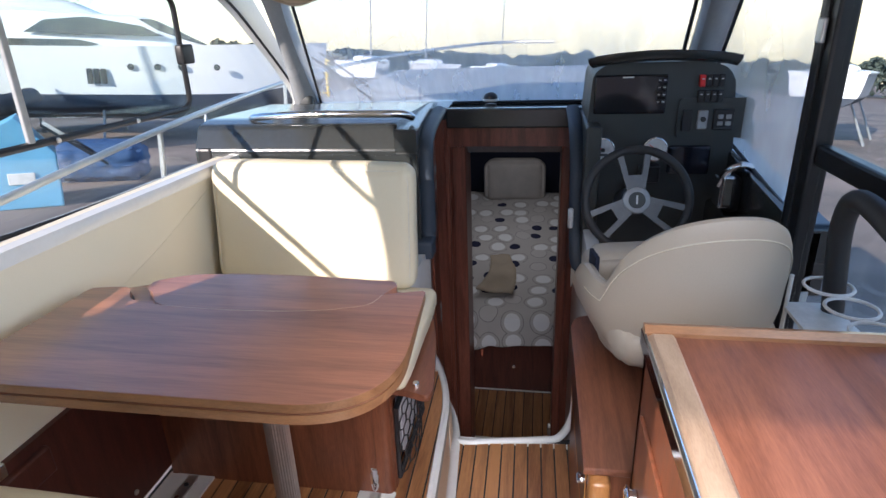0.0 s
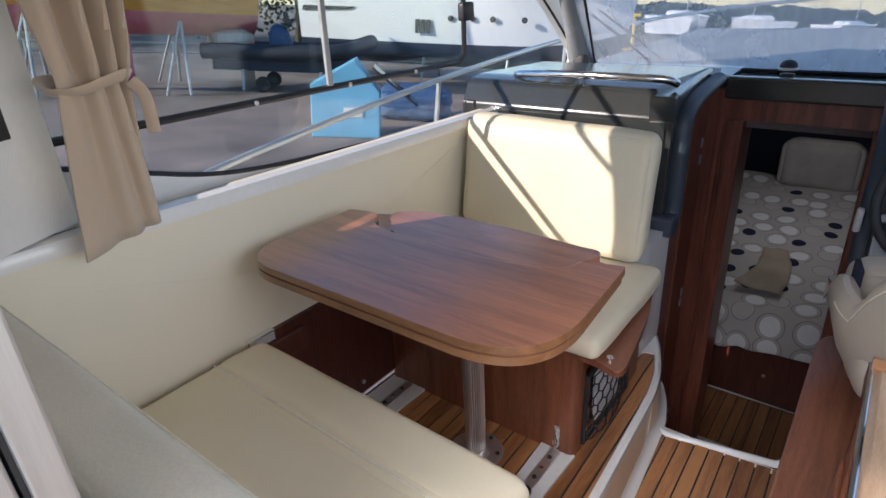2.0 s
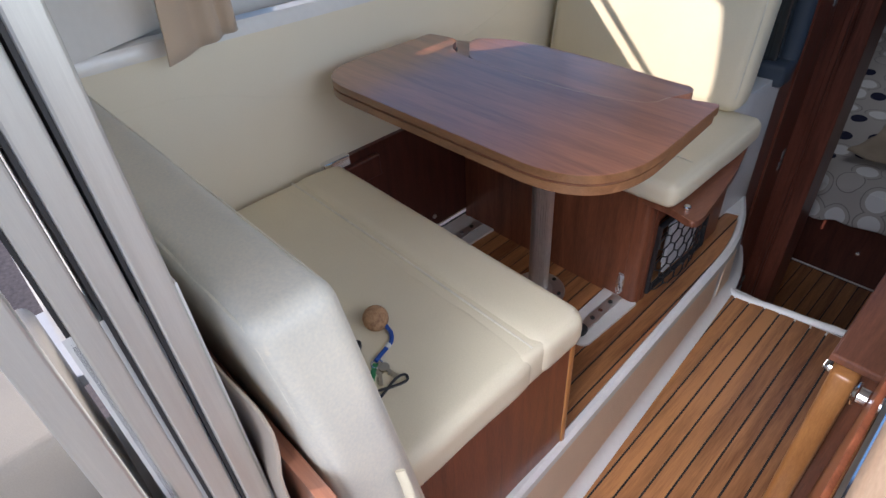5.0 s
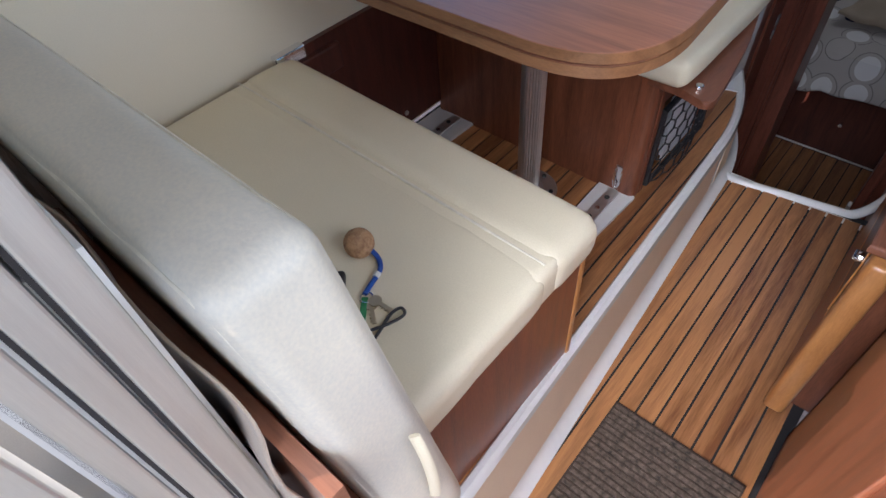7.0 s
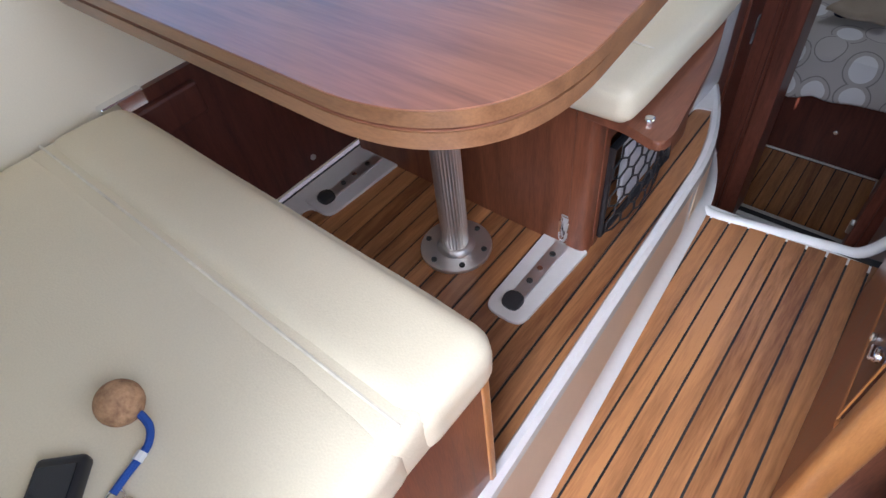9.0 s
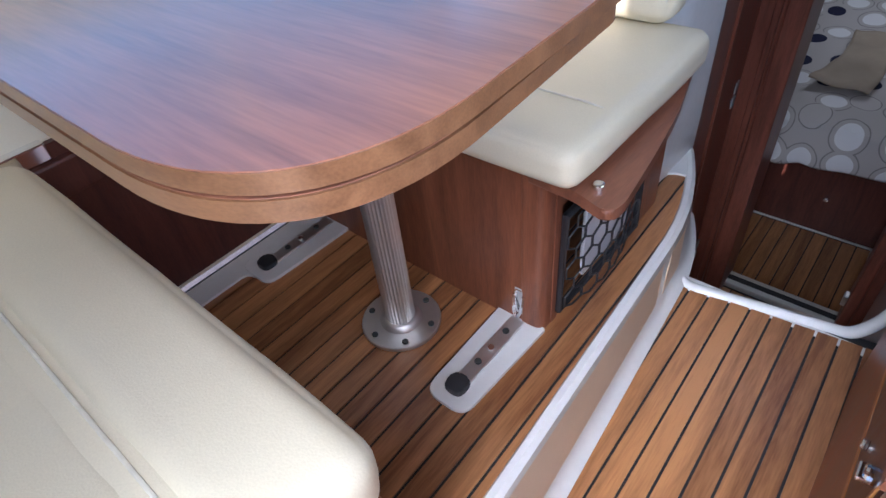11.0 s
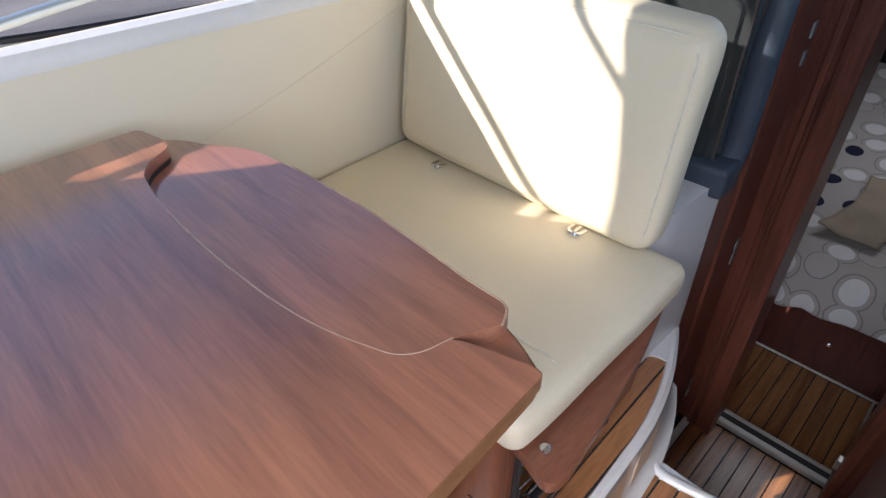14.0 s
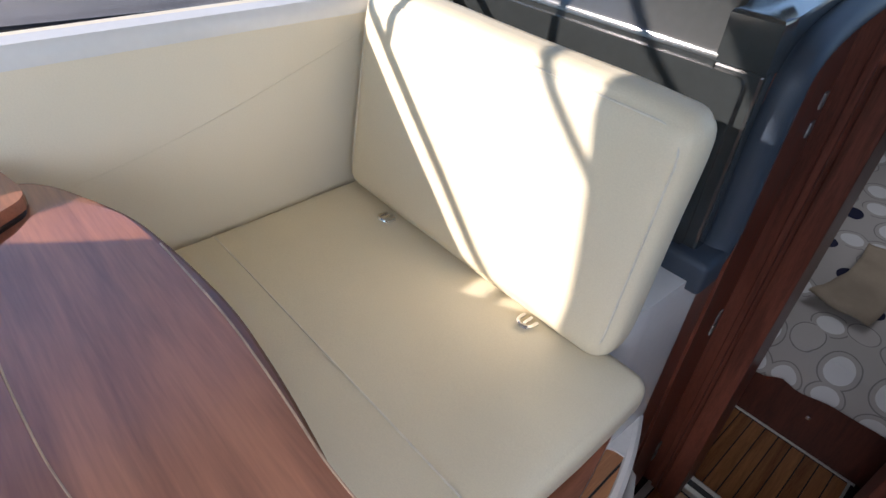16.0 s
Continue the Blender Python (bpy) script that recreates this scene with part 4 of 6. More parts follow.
tt = part("tabletop", prism(grow(upper, -0.0012), TZ - 0.0175, TZ, 0.003, 2), WOOD, table)
part("upper_lipping", prism(grow(upper, 0.0), TZ - 0.017, TZ - 0.0012, 0.0025, 2), WOOD_EDGE, tt, smooth=True)
# black sheet put between the two leaves for the shade in their gap
part("leaf_gap_shade", prism(grow(upper, -0.010), TZ - 0.0225, TZ - 0.017), BLACK, table)
lt = part("lower_leaf", prism(grow(lower, -0.003), TZ - 0.0395, TZ - 0.0215, 0.003, 2), WOOD, table)
part("lower_lipping", prism(grow(lower, 0.0), TZ - 0.039, TZ - 0.0220, 0.005, 2), WOOD_EDGE, lt, smooth=True)
ins = part("front_leaf", prism(grow(insert, 0.0), TZ - 0.0215, TZ - 0.0006, 0.0010, 2), WOOD, table)
# thin pale lines along the front leaf's edge and joint
part("pale_edge_line", tube([(x, y, TZ - 0.0008) for x, y in rounded([(-0.44, 1.2705), (-0.28, 1.2755), (-0.169, 1.2695), (-0.080, 1.2615), (-0.026, 1.2625), (-0.013, 1.236)], [0, 0.05, 0.05, 0.04, 0.018, 0], 8)], 0.0013, 5), PALE_EDGE, ins, "pale line along the edge")
part("joint_edge", tube([(x, y, TZ - 0.0007) for x, y in rounded([(x - 0.0002, y + 0.0003) for x, y in joint], [0, 0.012, 0.02, 0.05, 0.05, 0.05, 0.05, 0], 12)], 0.0011, 5), PALE_EDGE, ins, "pale line along the joint")
rb = bmesh.new()
n = 56
rings = []
for z in (DECK + 0.01, 0.3, 0.5, TZ - 0.040):
    rings.append([rb.verts.new((-0.342 + (0.0305 if k % 2 else 0.0285) * math.cos(2 * math.pi * k / n), 1.198 + (0.0305 if k % 2 else 0.0285) * math.sin(2 * math.pi * k / n), z)) for k in range(n)])
for a, b in zip(rings, rings[1:]):
    for k in range(n):
        rb.faces.new((a[k], a[(k + 1) % n], b[(k + 1) % n], b[k]))
part("pedestal", rb, STEEL, table, "ribbed stainless pedestal")
foot = part("base_plate", disc((-0.342, 1.198, DECK + 0.006), 0.082, 0.010, "z", 48, 0.003), STEEL, table)
part("collar", disc((-0.342, 1.198, DECK + 0.016), 0.046, 0.014, "z", 32, 0.004, r2=0.034), STEEL, table, smooth=True)
for k in range(6):
    a = radians(20 + 60 * k)
    part("bolt", disc((-0.342 + 0.066 * math.cos(a), 1.198 + 0.066 * math.sin(a), DECK + 0.013), 0.0065, 0.005, "z", 12, 0.0015), DASH_MATT, foot)

# floor rails for the bunk conversion
for cx, w in ((-0.145, 0.046), (-0.715, 0.052)):
    rail = thing("floor_rail", (cx, 1.2, DECK), "white moulded pad with a steel slide rail", "rail", "floor rails")
    part("pad", prism(rounded([(cx - w, 1.096), (cx + w, 1.096), (cx + w + 0.01, 1.345), (cx - w - 0.006, 1.345)], [0.03, 0.03, 0.004, 0.004]), DECK - 0.002, DECK + 0.008, 0.003, 2), GEL, rail)
    part("track", box((cx - 0.016, 1.15, DECK + 0.006), (cx + 0.016, 1.33, DECK + 0.013), 0.002), STEEL, rail)
    for y in (1.20, 1.24, 1.29):
        part("screw", disc((cx, y, DECK + 0.016), 0.007, 0.004, "z", 12, 0.001), CHROME if y == 1.24 else DASH_MATT, rail)
    part("end_stop", prism(rounded_rect(cx - 0.020, 1.118, cx + 0.020, 1.158, 0.014), DECK + 0.006, DECK + 0.022, 0.004, 2), RUBBER, rail, smooth=True)
solid("floor_pad", prism(rounded([(-0.80, 0.93), (-0.735, 0.955), (-0.735, 1.09), (-0.70, 1.10), (-0.70, 1.345), (-0.80, 1.345)], [0, 0.02, 0.03, 0.02, 0, 0]), DECK - 0.003, DECK + 0.006), GEL, "white moulded floor edge beside the teak", "trim", "structure")

# things on the aft seat
fl = thing("key_float", (-0.205, 0.52, 0.555), "cork ball key float with blue cord and keys", "key ring")
bm = bmesh.new()
bmesh.ops.create_uvsphere(bm, u_segments=28, v_segments=18, radius=0.0245, matrix=Matrix.Translation((-0.205, 0.528, 0.579)))
part("cork_ball", bm, CORK, fl, smooth=True)
part("cord", tube(curve([(-0.188, 0.534, 0.572), (-0.170, 0.533, 0.563), (-0.156, 0.523, 0.560), (-0.149, 0.509, 0.560), (-0.144, 0.491, 0.560), (-0.138, 0.472, 0.560)], 6), 0.0042, 8), CORD, fl, smooth=True)
part("crimp", tube([(-0.1510, 0.513, 0.5605), (-0.1475, 0.504, 0.5605)], 0.0056, 8), WHITE, fl)
part("ring", tube([(-0.132 + 0.010 * math.cos(a), 0.470 + 0.010 * math.sin(a), 0.559) for a in [k * math.pi / 8 for k in range(16)]], 0.0013, 6, closed=True), CHROME, fl)
for ang, length in ((-35, 0.045), (5, 0.040)):
    km = Matrix.Translation((-0.128, 0.472, 0.5585 if ang < 0 else 0.561)) @ Matrix.Rotation(radians(ang), 4, "Z")
    kb = bmesh.new()
    disc((0.012, 0, 0), 0.010, 0.0022, "z", 16, bm=kb)
    box((0.02, -0.003, -0.001), (0.02 + length * 0.6, 0.003, 0.001), bm=kb)
    for q in range(3):
        box((0.028 + 0.006 * q, -0.0055, -0.001), (0.031 + 0.006 * q, -0.003, 0.001), bm=kb)
    kb.transform(km)
    part("key", kb, BRASS, fl)
part("tag", obox((-0.116, 0.447, 0.558), (0.058, 0.010, 0.004), Matrix.Rotation(radians(-50), 4, "Z"), 0.0015), GREEN, fl, "green key tag")
part("loop", tube(curve([(-0.068, 0.398, 0.559), (-0.072, 0.430, 0.559), (-0.082, 0.470, 0.560), (-0.078, 0.488, 0.560), (-0.066, 0.482, 0.560), (-0.072, 0.455, 0.562), (-0.088, 0.425, 0.560), (-0.090, 0.395, 0.559)], 6), 0.0025, 6), RUBBER, fl, smooth=True)
rad = thing("handheld_unit", (-0.17, 0.43, 0.555), "small black handheld unit with a dark screen", "electronics")
rm = Matrix.Translation((-0.1735, 0.429, 0.566)) @ Matrix.Rotation(radians(45), 4, "Z")
bm = box((-0.026, -0.045, -0.009), (0.026, 0.045, 0.009), 0.006, 3)
bm.transform(rm)
part("case", bm, BLACK, rad, smooth=True)
bm = box((-0.020, -0.030, 0.0088), (0.020, 0.034, 0.0102), 0.0004)
bm.transform(rm)
part("display", bm, SCREEN, rad)
for k in range(4):
    bm = box((-0.019 + 0.010 * k, -0.040, 0.0088), (-0.012 + 0.010 * k, -0.036, 0.0104), 0.0003)
    bm.transform(rm)
    part("button", bm, GALV, rad)


# ---- dash locker on the port side ----
lock = thing("dash_locker", (-0.5, 2.4, 0.58), "dark grey gelcoat dash locker with a grab rail", "dashboard")
part("body", prism(rounded([(2.065, 0.575), (2.80, 0.575), (3.05, 0.97), (2.75, 1.015), (2.20, 1.035), (2.115, 1.025), (2.065, 0.94)], [0.01, 0, 0, 0.02, 0.03, 0.02, 0.01]), -0.98, -0.215, axis="x"), DASH, lock)
part("top_cap", prism([(-0.218, 2.068), (-0.137, 2.068), (-0.137, 2.115), (-0.196, 2.74), (-0.218, 2.74)], 0.93, 1.014, 0.006, 2), DASH, lock)
part("end_cheek", box((-0.220, 2.067, 0.577), (-0.136, 2.108, 0.935), 0.006, 2), DASH, lock)
part("front_door", prism(rounded_rect(-0.90, 0.60, -0.16, 0.925, 0.02), 2.058, 2.095, axis="y"), DASH, lock)
part("door_line", tube([(-0.90, 2.066, 0.935), (-0.135, 2.066, 0.935)], 0.0014, 6), DASH, lock)
part("pocket_left", box((-0.97, 2.06, 0.88), (-0.915, 2.12, 0.95), 0.01), BLACK, lock)
gr = part("grab_rail", tube(curve([(-0.80, 2.205, 1.030), (-0.765, 2.165, 1.046), (-0.55, 2.14, 1.058), (-0.30, 2.135, 1.058), (-0.205, 2.165, 1.052), (-0.175, 2.20, 1.034)], 6), 0.014, 12), CHROME, lock, "polished stainless grab rail", smooth=True)
# padded trim round the companionway
padp = thing("companionway_trim", (-0.11, 2.06, 0.57), "blue-grey padded trim along the companionway edge", "trim", kind="structure")
path = curve([(-0.36, 2.062, 0.572), (-0.20, 2.060, 0.570), (-0.130, 2.085, 0.575), (-0.118, 2.125, 0.62), (-0.118, 2.128, 0.76), (-0.118, 2.128, 0.88), (-0.122, 2.165, 0.955), (-0.135, 2.35, 0.985), (-0.160, 2.72, 0.990)], 6)
part("pad", tube(path, 0.030, 12, flat=0.75), TRIM, padp, smooth=True)
part("foot_pad", box((-0.37, 2.035, 0.548), (-0.088, 2.118, 0.618), 0.012, 3), TRIM, padp, smooth=True)
path = curve([(0.60, 2.28, 0.42), (0.50, 2.275, 0.42), (0.455, 2.30, 0.44), (0.445, 2.34, 0.55), (0.440, 2.40, 0.80), (0.436, 2.50, 0.93), (0.43, 2.72, 0.99)], 6)
part("pad", tube(path, 0.030, 12, flat=0.7), TRIM, padp, smooth=True)
shelf = thing("dash_shelf", (0.15, 2.9, 0.95), "glossy dark dash shelf below the windscreen", "dashboard")
part("top", prism([(2.79, 0.93), (3.06, 0.985), (3.06, 0.95), (2.79, 0.90)], -0.14, 0.48, axis="x"), DASH, shelf)
part("fascia", box((-0.14, 2.745, 0.905), (0.48, 2.79, 0.995), 0.01), DASH, shelf)
part("side_top", prism([(2.72, 0.985), (3.06, 0.995), (3.06, 0.96), (2.72, 0.95)], -0.98, -0.14, axis="x"), DASH, shelf)
horn = thing("dash_lamp", (0.055, 2.86, 0.965), "small black domed fitting on the dash", "fitting")
part("foot", disc((0.057, 2.86, 0.985), 0.028, 0.03, "z", 20, 0.006), BLACK, horn, smooth=True)
bm = bmesh.new()
bmesh.ops.create_uvsphere(bm, u_segments=20, v_segments=12, radius=0.033, matrix=Matrix.Translation((0.057, 2.86, 1.028)) @ Matrix.Diagonal((1, 1, 0.75, 1)))
part("dome", bm, BLACK, horn, smooth=True)
part("band", disc((0.057, 2.86, 1.018), 0.037, 0.012, "z", 24, 0.004), STEEL, horn, "bright metal band")

# ---- helm ----
helm = thing("helm_console", (0.75, 2.5, 0.3), "dark grey helm console with screen, switches and gauges", "helm console")
face = rounded([(0.465, 0.44), (1.01, 0.44), (1.01, 0.93), (0.985, 1.18), (0.90, 1.215), (0.54, 1.215), (0.485, 1.18), (0.468, 0.93)], [0.02, 0.02, 0.02, 0.05, 0.05, 0.05, 0.05, 0.02])
part("fascia", prism(face, 2.41, 2.80, 0.010, 3, axis="y"), DASH_MATT, helm, smooth=True)
part("hood", tube(curve([(0.475, 2.42, 1.214), (0.52, 2.395, 1.226), (0.62, 2.385, 1.236), (0.72, 2.38, 1.240), (0.83, 2.385, 1.236), (0.94, 2.395, 1.226), (0.99, 2.40, 1.215)], 5), 0.011, 10, flat=2.2), DASH, helm, smooth=True)
part("side_panel", prism(rounded_rect(0.80, 0.94, 1.06, 1.085, 0.012), 2.40, 2.60, 0.004, axis="y"), DASH_MATT, helm)
part("lower_shelf", box((0.94, 2.18, 0.42), (1.18, 2.60, 0.70), 0.02, 3), DASH, helm, smooth=True)
part("side_coaming", prism(rounded([(1.75, 0.82), (2.6, 0.90), (2.6, 0.60), (1.75, 0.60)], 0.02), 1.0, 1.10, axis="x"), DASH, helm)
part("well_side", box((0.462, 2.30, 0.44), (0.52, 2.80, 1.0), 0.01), DASH_MATT, helm)
screen = part("display_screen", box((0.492, 2.396, 1.030), (0.752, 2.412, 1.172), 0.006), SCREEN, helm, "dark chart display")
part("bar_mark", box((0.59, 2.393, 1.162), (0.63, 2.397, 1.167)), WHITE, screen)
for j in range(4):
    for i in range(2):
        part("key", box((0.715 + 0.018 * i, 2.392, 1.145 - 0.026 * j), (0.729 + 0.018 * i, 2.398, 1.160 - 0.026 * j), 0.002), BLACK, screen)
        part("key_mark", box((0.718 + 0.018 * i, 2.390, 1.151 - 0.026 * j), (0.726 + 0.018 * i, 2.3925, 1.154 - 0.026 * j)), WHITE, screen)
for r in range(2):
    for i in range(4):
        sw = part("switch", box((0.862 + 0.022 * i, 2.392, 1.125 - 0.055 * r), (0.882 + 0.022 * i, 2.412, 1.168 - 0.055 * r), 0.003), RED if (r == 0 and i == 0) else BLACK, helm, "lit red rocker switch" if (r == 0 and i == 0) else "")
        part("mark", box((0.868 + 0.022 * i, 2.389, 1.152 - 0.055 * r), (0.876 + 0.022 * i, 2.3925, 1.156 - 0.055 * r)), WHITE, sw)
part("ignition_panel", box((0.815, 2.390, 0.965), (0.850, 2.404, 1.045), 0.004), BLACK, helm)
pl = part("key_panel", box((0.868, 2.390, 0.972), (0.905, 2.404, 1.042), 0.005), GALV, helm)
part("key_barrel", disc((0.887, 2.386, 1.010), 0.009, 0.016, "y", 16, 0.002), BLACK, pl)
tp = part("trim_panel", box((0.925, 2.390, 0.970), (0.995, 2.404, 1.045), 0.004), BLACK, helm)
for i in range(2):
    for j in range(2):
        part("pad_button", box((0.938 + 0.028 * i, 2.386, 0.985 + 0.025 * j), (0.958 + 0.028 * i, 2.392, 1.002 + 0.025 * j), 0.004), GALV, tp)
for gx, gz in ((0.535, 0.895), (0.730, 0.897)):
    g = part("gauge", disc((gx, 2.402, gz), 0.047, 0.020, "y", 32, 0.004), CHROME, helm, "round gauge with a white face")
    part("dial", disc((gx, 2.3905, gz), 0.041, 0.003, "y", 32), DIAL, g)
    part("hub", disc((gx, 2.3880, gz), 0.008, 0.004, "y", 14), BLACK, g)
    part("needle", obox((gx - 0.012, 2.3875, gz + 0.010), (0.032, 0.002, 0.003), Matrix.Rotation(radians(35), 4, "Y")), RED, g)
    part("readout", box((gx - 0.018, 2.3880, gz - 0.024), (gx + 0.018, 2.3895, gz - 0.014)), DASH_MATT, g)
part("small_panel", box((0.675, 2.388, 0.765), (0.755, 2.412, 0.835), 0.008), BLACK, helm)
part("small_panel", box((0.78, 2.388, 0.80), (0.93, 2.412, 0.91), 0.008), SCREEN, helm)
lever = thing("throttle", (0.99, 2.28, 0.70), "black and chrome engine throttle lever", "throttle")
part("housing", cushion((0.945, 2.21, 0.700), (1.015, 2.33, 0.835), 0.034, 0.0), BLACK, lever, smooth=True)
part("chrome_side", cushion((0.933, 2.225, 0.715), (0.950, 2.315, 0.825), 0.008, 0.0), CHROME, lever, smooth=True)
part("chrome_face", cushion((0.930, 2.196, 0.725), (0.972, 2.214, 0.842), 0.008, 0.0), CHROME, lever, smooth=True)
part("arm", tube(curve([(0.935, 2.25, 0.80), (0.945, 2.20, 0.865), (0.985, 2.19, 0.885), (1.015, 2.20, 0.875)], 5), 0.013, 10), CHROME, lever, smooth=True)

wheel = thing("steering_wheel", (0.62, 2.06, 0.80), "black three-spoke steering wheel with silver spokes", "steering wheel", m=Matrix.Translation((0.622, 2.06, 0.795)) @ Matrix.Rotation(radians(72), 4, "X"))
R = 0.170
SPOKE = material("spoke_grey", (0.13, 0.135, 0.14), 0.38, metal=0.4)
part("rim", tube([(R * math.cos(k * math.pi / 24), R * math.sin(k * math.pi / 24), 0) for k in range(48)], 0.0145, 12, closed=True), RUBBER, wheel, smooth=True, local=True)
hubp = part("hub", disc((0, 0, -0.006), 0.046, 0.030, "z", 32, 0.008), GALV, wheel, smooth=True, local=True)
part("badge", disc((0, 0, 0.011), 0.028, 0.004, "z", 24, 0.0015), DASH_MATT, hubp, local=True)
part("badge_mark", box((-0.003, -0.014, 0.012), (0.003, 0.016, 0.0145)), WHITE, hubp, local=True)
for ang in (95, 215, 335):
    bm = bmesh.new()
    for sgn in (-1, 1):
        prism([(0.04, sgn * 0.014), (0.04, sgn * 0.030), (R, sgn * 0.060), (R, sgn * 0.038)][:: sgn], -0.008, 0.006, bm=bm)
    prism([(0.035, -0.03), (0.085, -0.034), (0.085, 0.034), (0.035, 0.03)], -0.008, 0.005, bm=bm)
    bm.transform(Matrix.Rotation(radians(ang), 4, "Z"))
    part("spoke", bm, SPOKE, wheel, "silver-grey open spoke", local=True)
part("column", disc((0, 0, -0.12), 0.05, 0.22, "z", 24, 0.01), BLACK, wheel, local=True)
sock = thing("cabin_switch", (0.43, 2.49, 0.63), "small white switch on the console edge", "switch")
part("body", box((0.410, 2.30, 0.60), (0.432, 2.33, 0.68), 0.008, 3), WHITE, sock, smooth=True)

# helm seat
hs = thing("helm_chair", (0, 0, 0), "beige vinyl bucket helm chair swivelled on a round pedestal", "chair", m=Matrix.Translation((0.668, 1.60, 0.475)) @ Matrix.Rotation(radians(10), 4, "Z"))


def shell_top(a):
    """Height of the bucket's rim above the cabinet at a degrees round from the back."""
    arch = max(0.0, 1 - (abs(a) / 66) ** 2.1) ** 0.72
    return 0.278 + 0.224 * arch - 0.10 * max(0.0, (abs(a) - 96) / 26) ** 2


def shell_plan(a, r):
    k = radians(max(-90, min(90, a)))
    ahead = max(0.0, abs(a) - 90) / 28 * 0.15
    return Vector((0.250 * r * math.sin(k), -0.240 * r * math.cos(k) + ahead))


def shell_point(a, r, z):
    p = shell_plan(a, r)
    return (p.x * (1 + 0.06 * (z - 0.2)), p.y - 0.10 * max(0.0, z - 0.15) * max(0.0, math.cos(radians(a))), z)


shell = bmesh.new()
rows = []
for k in range(61):
    a = -120 + 4 * k
    h = shell_top(a)
    line = [(0.62, 0.062), (0.74, 0.070), (0.84, 0.090), (0.92, 0.125), (0.97, 0.165), (1.0, 0.215), (1.0, 0.5 * (0.215 + h - 0.05)), (0.997, h - 0.045), (0.985, h - 0.020), (0.955, h - 0.004), (0.91, h), (0.86, h - 0.006), (0.81, h - 0.024), (0.78, h - 0.055), (0.75, 0.17), (0.72, 0.12)]
    rows.append([shell.verts.new(shell_point(a, r, z)) for r, z in line])
for a, b in zip(rows, rows[1:]):
    for i in range(len(a)):
        shell.faces.new((a[i], a[(i + 1) % len(a)], b[(i + 1) % len(b)], b[i]))
shell.faces.new(rows[0])
shell.faces.new(rows[-1][::-1])
part("shell", shell, HELM_VINYL, hs, smooth=True, local=True)
part("shell_bottom", disc((0, 0.0, 0.074), 0.20, 0.03, "z", 32, 0.008), HELM_VINYL, hs, smooth=True, local=True)
part("seat", cushion((-0.200, -0.19, 0.075), (0.200, 0.235, 0.190), 0.05, 0.01), HELM_VINYL, hs, smooth=True, local=True)
part("seat_bolster", cushion((-0.205, 0.10, 0.15), (0.205, 0.235, 0.270), 0.05, 0.006), HELM_VINYL, hs, smooth=True, local=True)
part("rim_seam", tube([shell_point(a, 1.004, shell_top(a) - 0.046) for a in range(-88, 89, 4)], 0.0016, 5), PIPING, hs, local=True)
part("pedestal", disc((0, 0.0, 0.032), 0.11, 0.064, "z", 28, 0.01), BLACK, hs, local=True)
part("strap", box((-0.215, 0.03, 0.245), (-0.203, 0.10, 0.300), 0.003), NAVY, hs, "folded checked strap", local=True)
seat_base = thing("helm_cabinet", (0.7, 1.5, SOLE), "mahogany cabinet under the helm seat", "cabinet")
part("side", box((0.430, 1.16, SOLE), (0.450, 1.76, 0.24)), WOOD_Z, seat_base)
part("side_upper", box((0.424, 1.16, 0.25), (0.445, 1.80, 0.455), 0.004), DARKWOOD, seat_base)
part("door_edge", box((0.421, 1.158, 0.252), (0.424, 1.164, 0.452)), POST_EDGE, seat_base)
part("stop", disc((0.421, 1.30, 0.29), 0.008, 0.010, "x", 12, 0.003), CHROME, seat_base)
part("top", prism(rounded([(0.412, 1.12), (0.98, 1.12), (0.98, 1.82), (0.43, 1.82), (0.412, 1.74)], [0, 0, 0, 0.05, 0.02]), 0.455, 0.475, 0.005), WOOD_TOP, seat_base)
part("back_fill", box((0.445, 1.16, SOLE), (0.98, 1.80, 0.455)), WOOD_Z, seat_base)
part("corner_post", box((0.424, 1.095, SOLE + 0.02), (0.470, 1.155, 0.455), 0.012, 3), POST_EDGE, seat_base, smooth=True)
part("rail", box((0.424, 1.155, 0.225), (0.452, 1.76, 0.252), 0.006), POST_EDGE, seat_base)
kb = part("catch", disc((0.420, 1.187, 0.384), 0.012, 0.02, "x", 16, 0.004), CHROME, seat_base, "chrome push catch")
part("catch_bar", box((0.405, 1.175, 0.380), (0.415, 1.199, 0.388), 0.002), CHROME, kb)

# galley
gal = thing("galley_unit", (0.7, 0.6, SOLE), "mahogany galley cabinet with a veneered worktop lid", "cabinet")
part("side", box((0.495, 0.45, SOLE), (0.515, 1.07, 0.80)), WOOD_Z, gal)
part("front", box((0.495, 1.05, SOLE), (0.99, 1.07, 0.80)), WOOD_Z, gal)
part("door", box((0.487, 0.60, 0.0), (0.496, 1.02, 0.70), 0.003), WOOD_Z, gal)
part("filler", box((0.515, 0.45, SOLE), (1.0, 1.05, 0.78)), DARKWOOD, gal)
hnd = part("handle", disc((0.475, 0.96, 0.56), 0.014, 0.026, "x", 16, 0.004), CHROME, gal, "chrome push knob")
part("handle_ring", tube([(0.468, 0.96 + 0.018 * math.cos(k * math.pi / 8), 0.56 + 0.018 * math.sin(k * math.pi / 8)) for k in range(16)], 0.003, 6, closed=True), CHROME, hnd)
wt = thing("worktop", (0.74, 0.6, 0.80), "mahogany galley worktop with a pale wooden edge", "worktop")
part("slab", box((0.540, 0.45, 0.80), (1.0, 1.075, 0.832)), WOOD_TOP, wt)
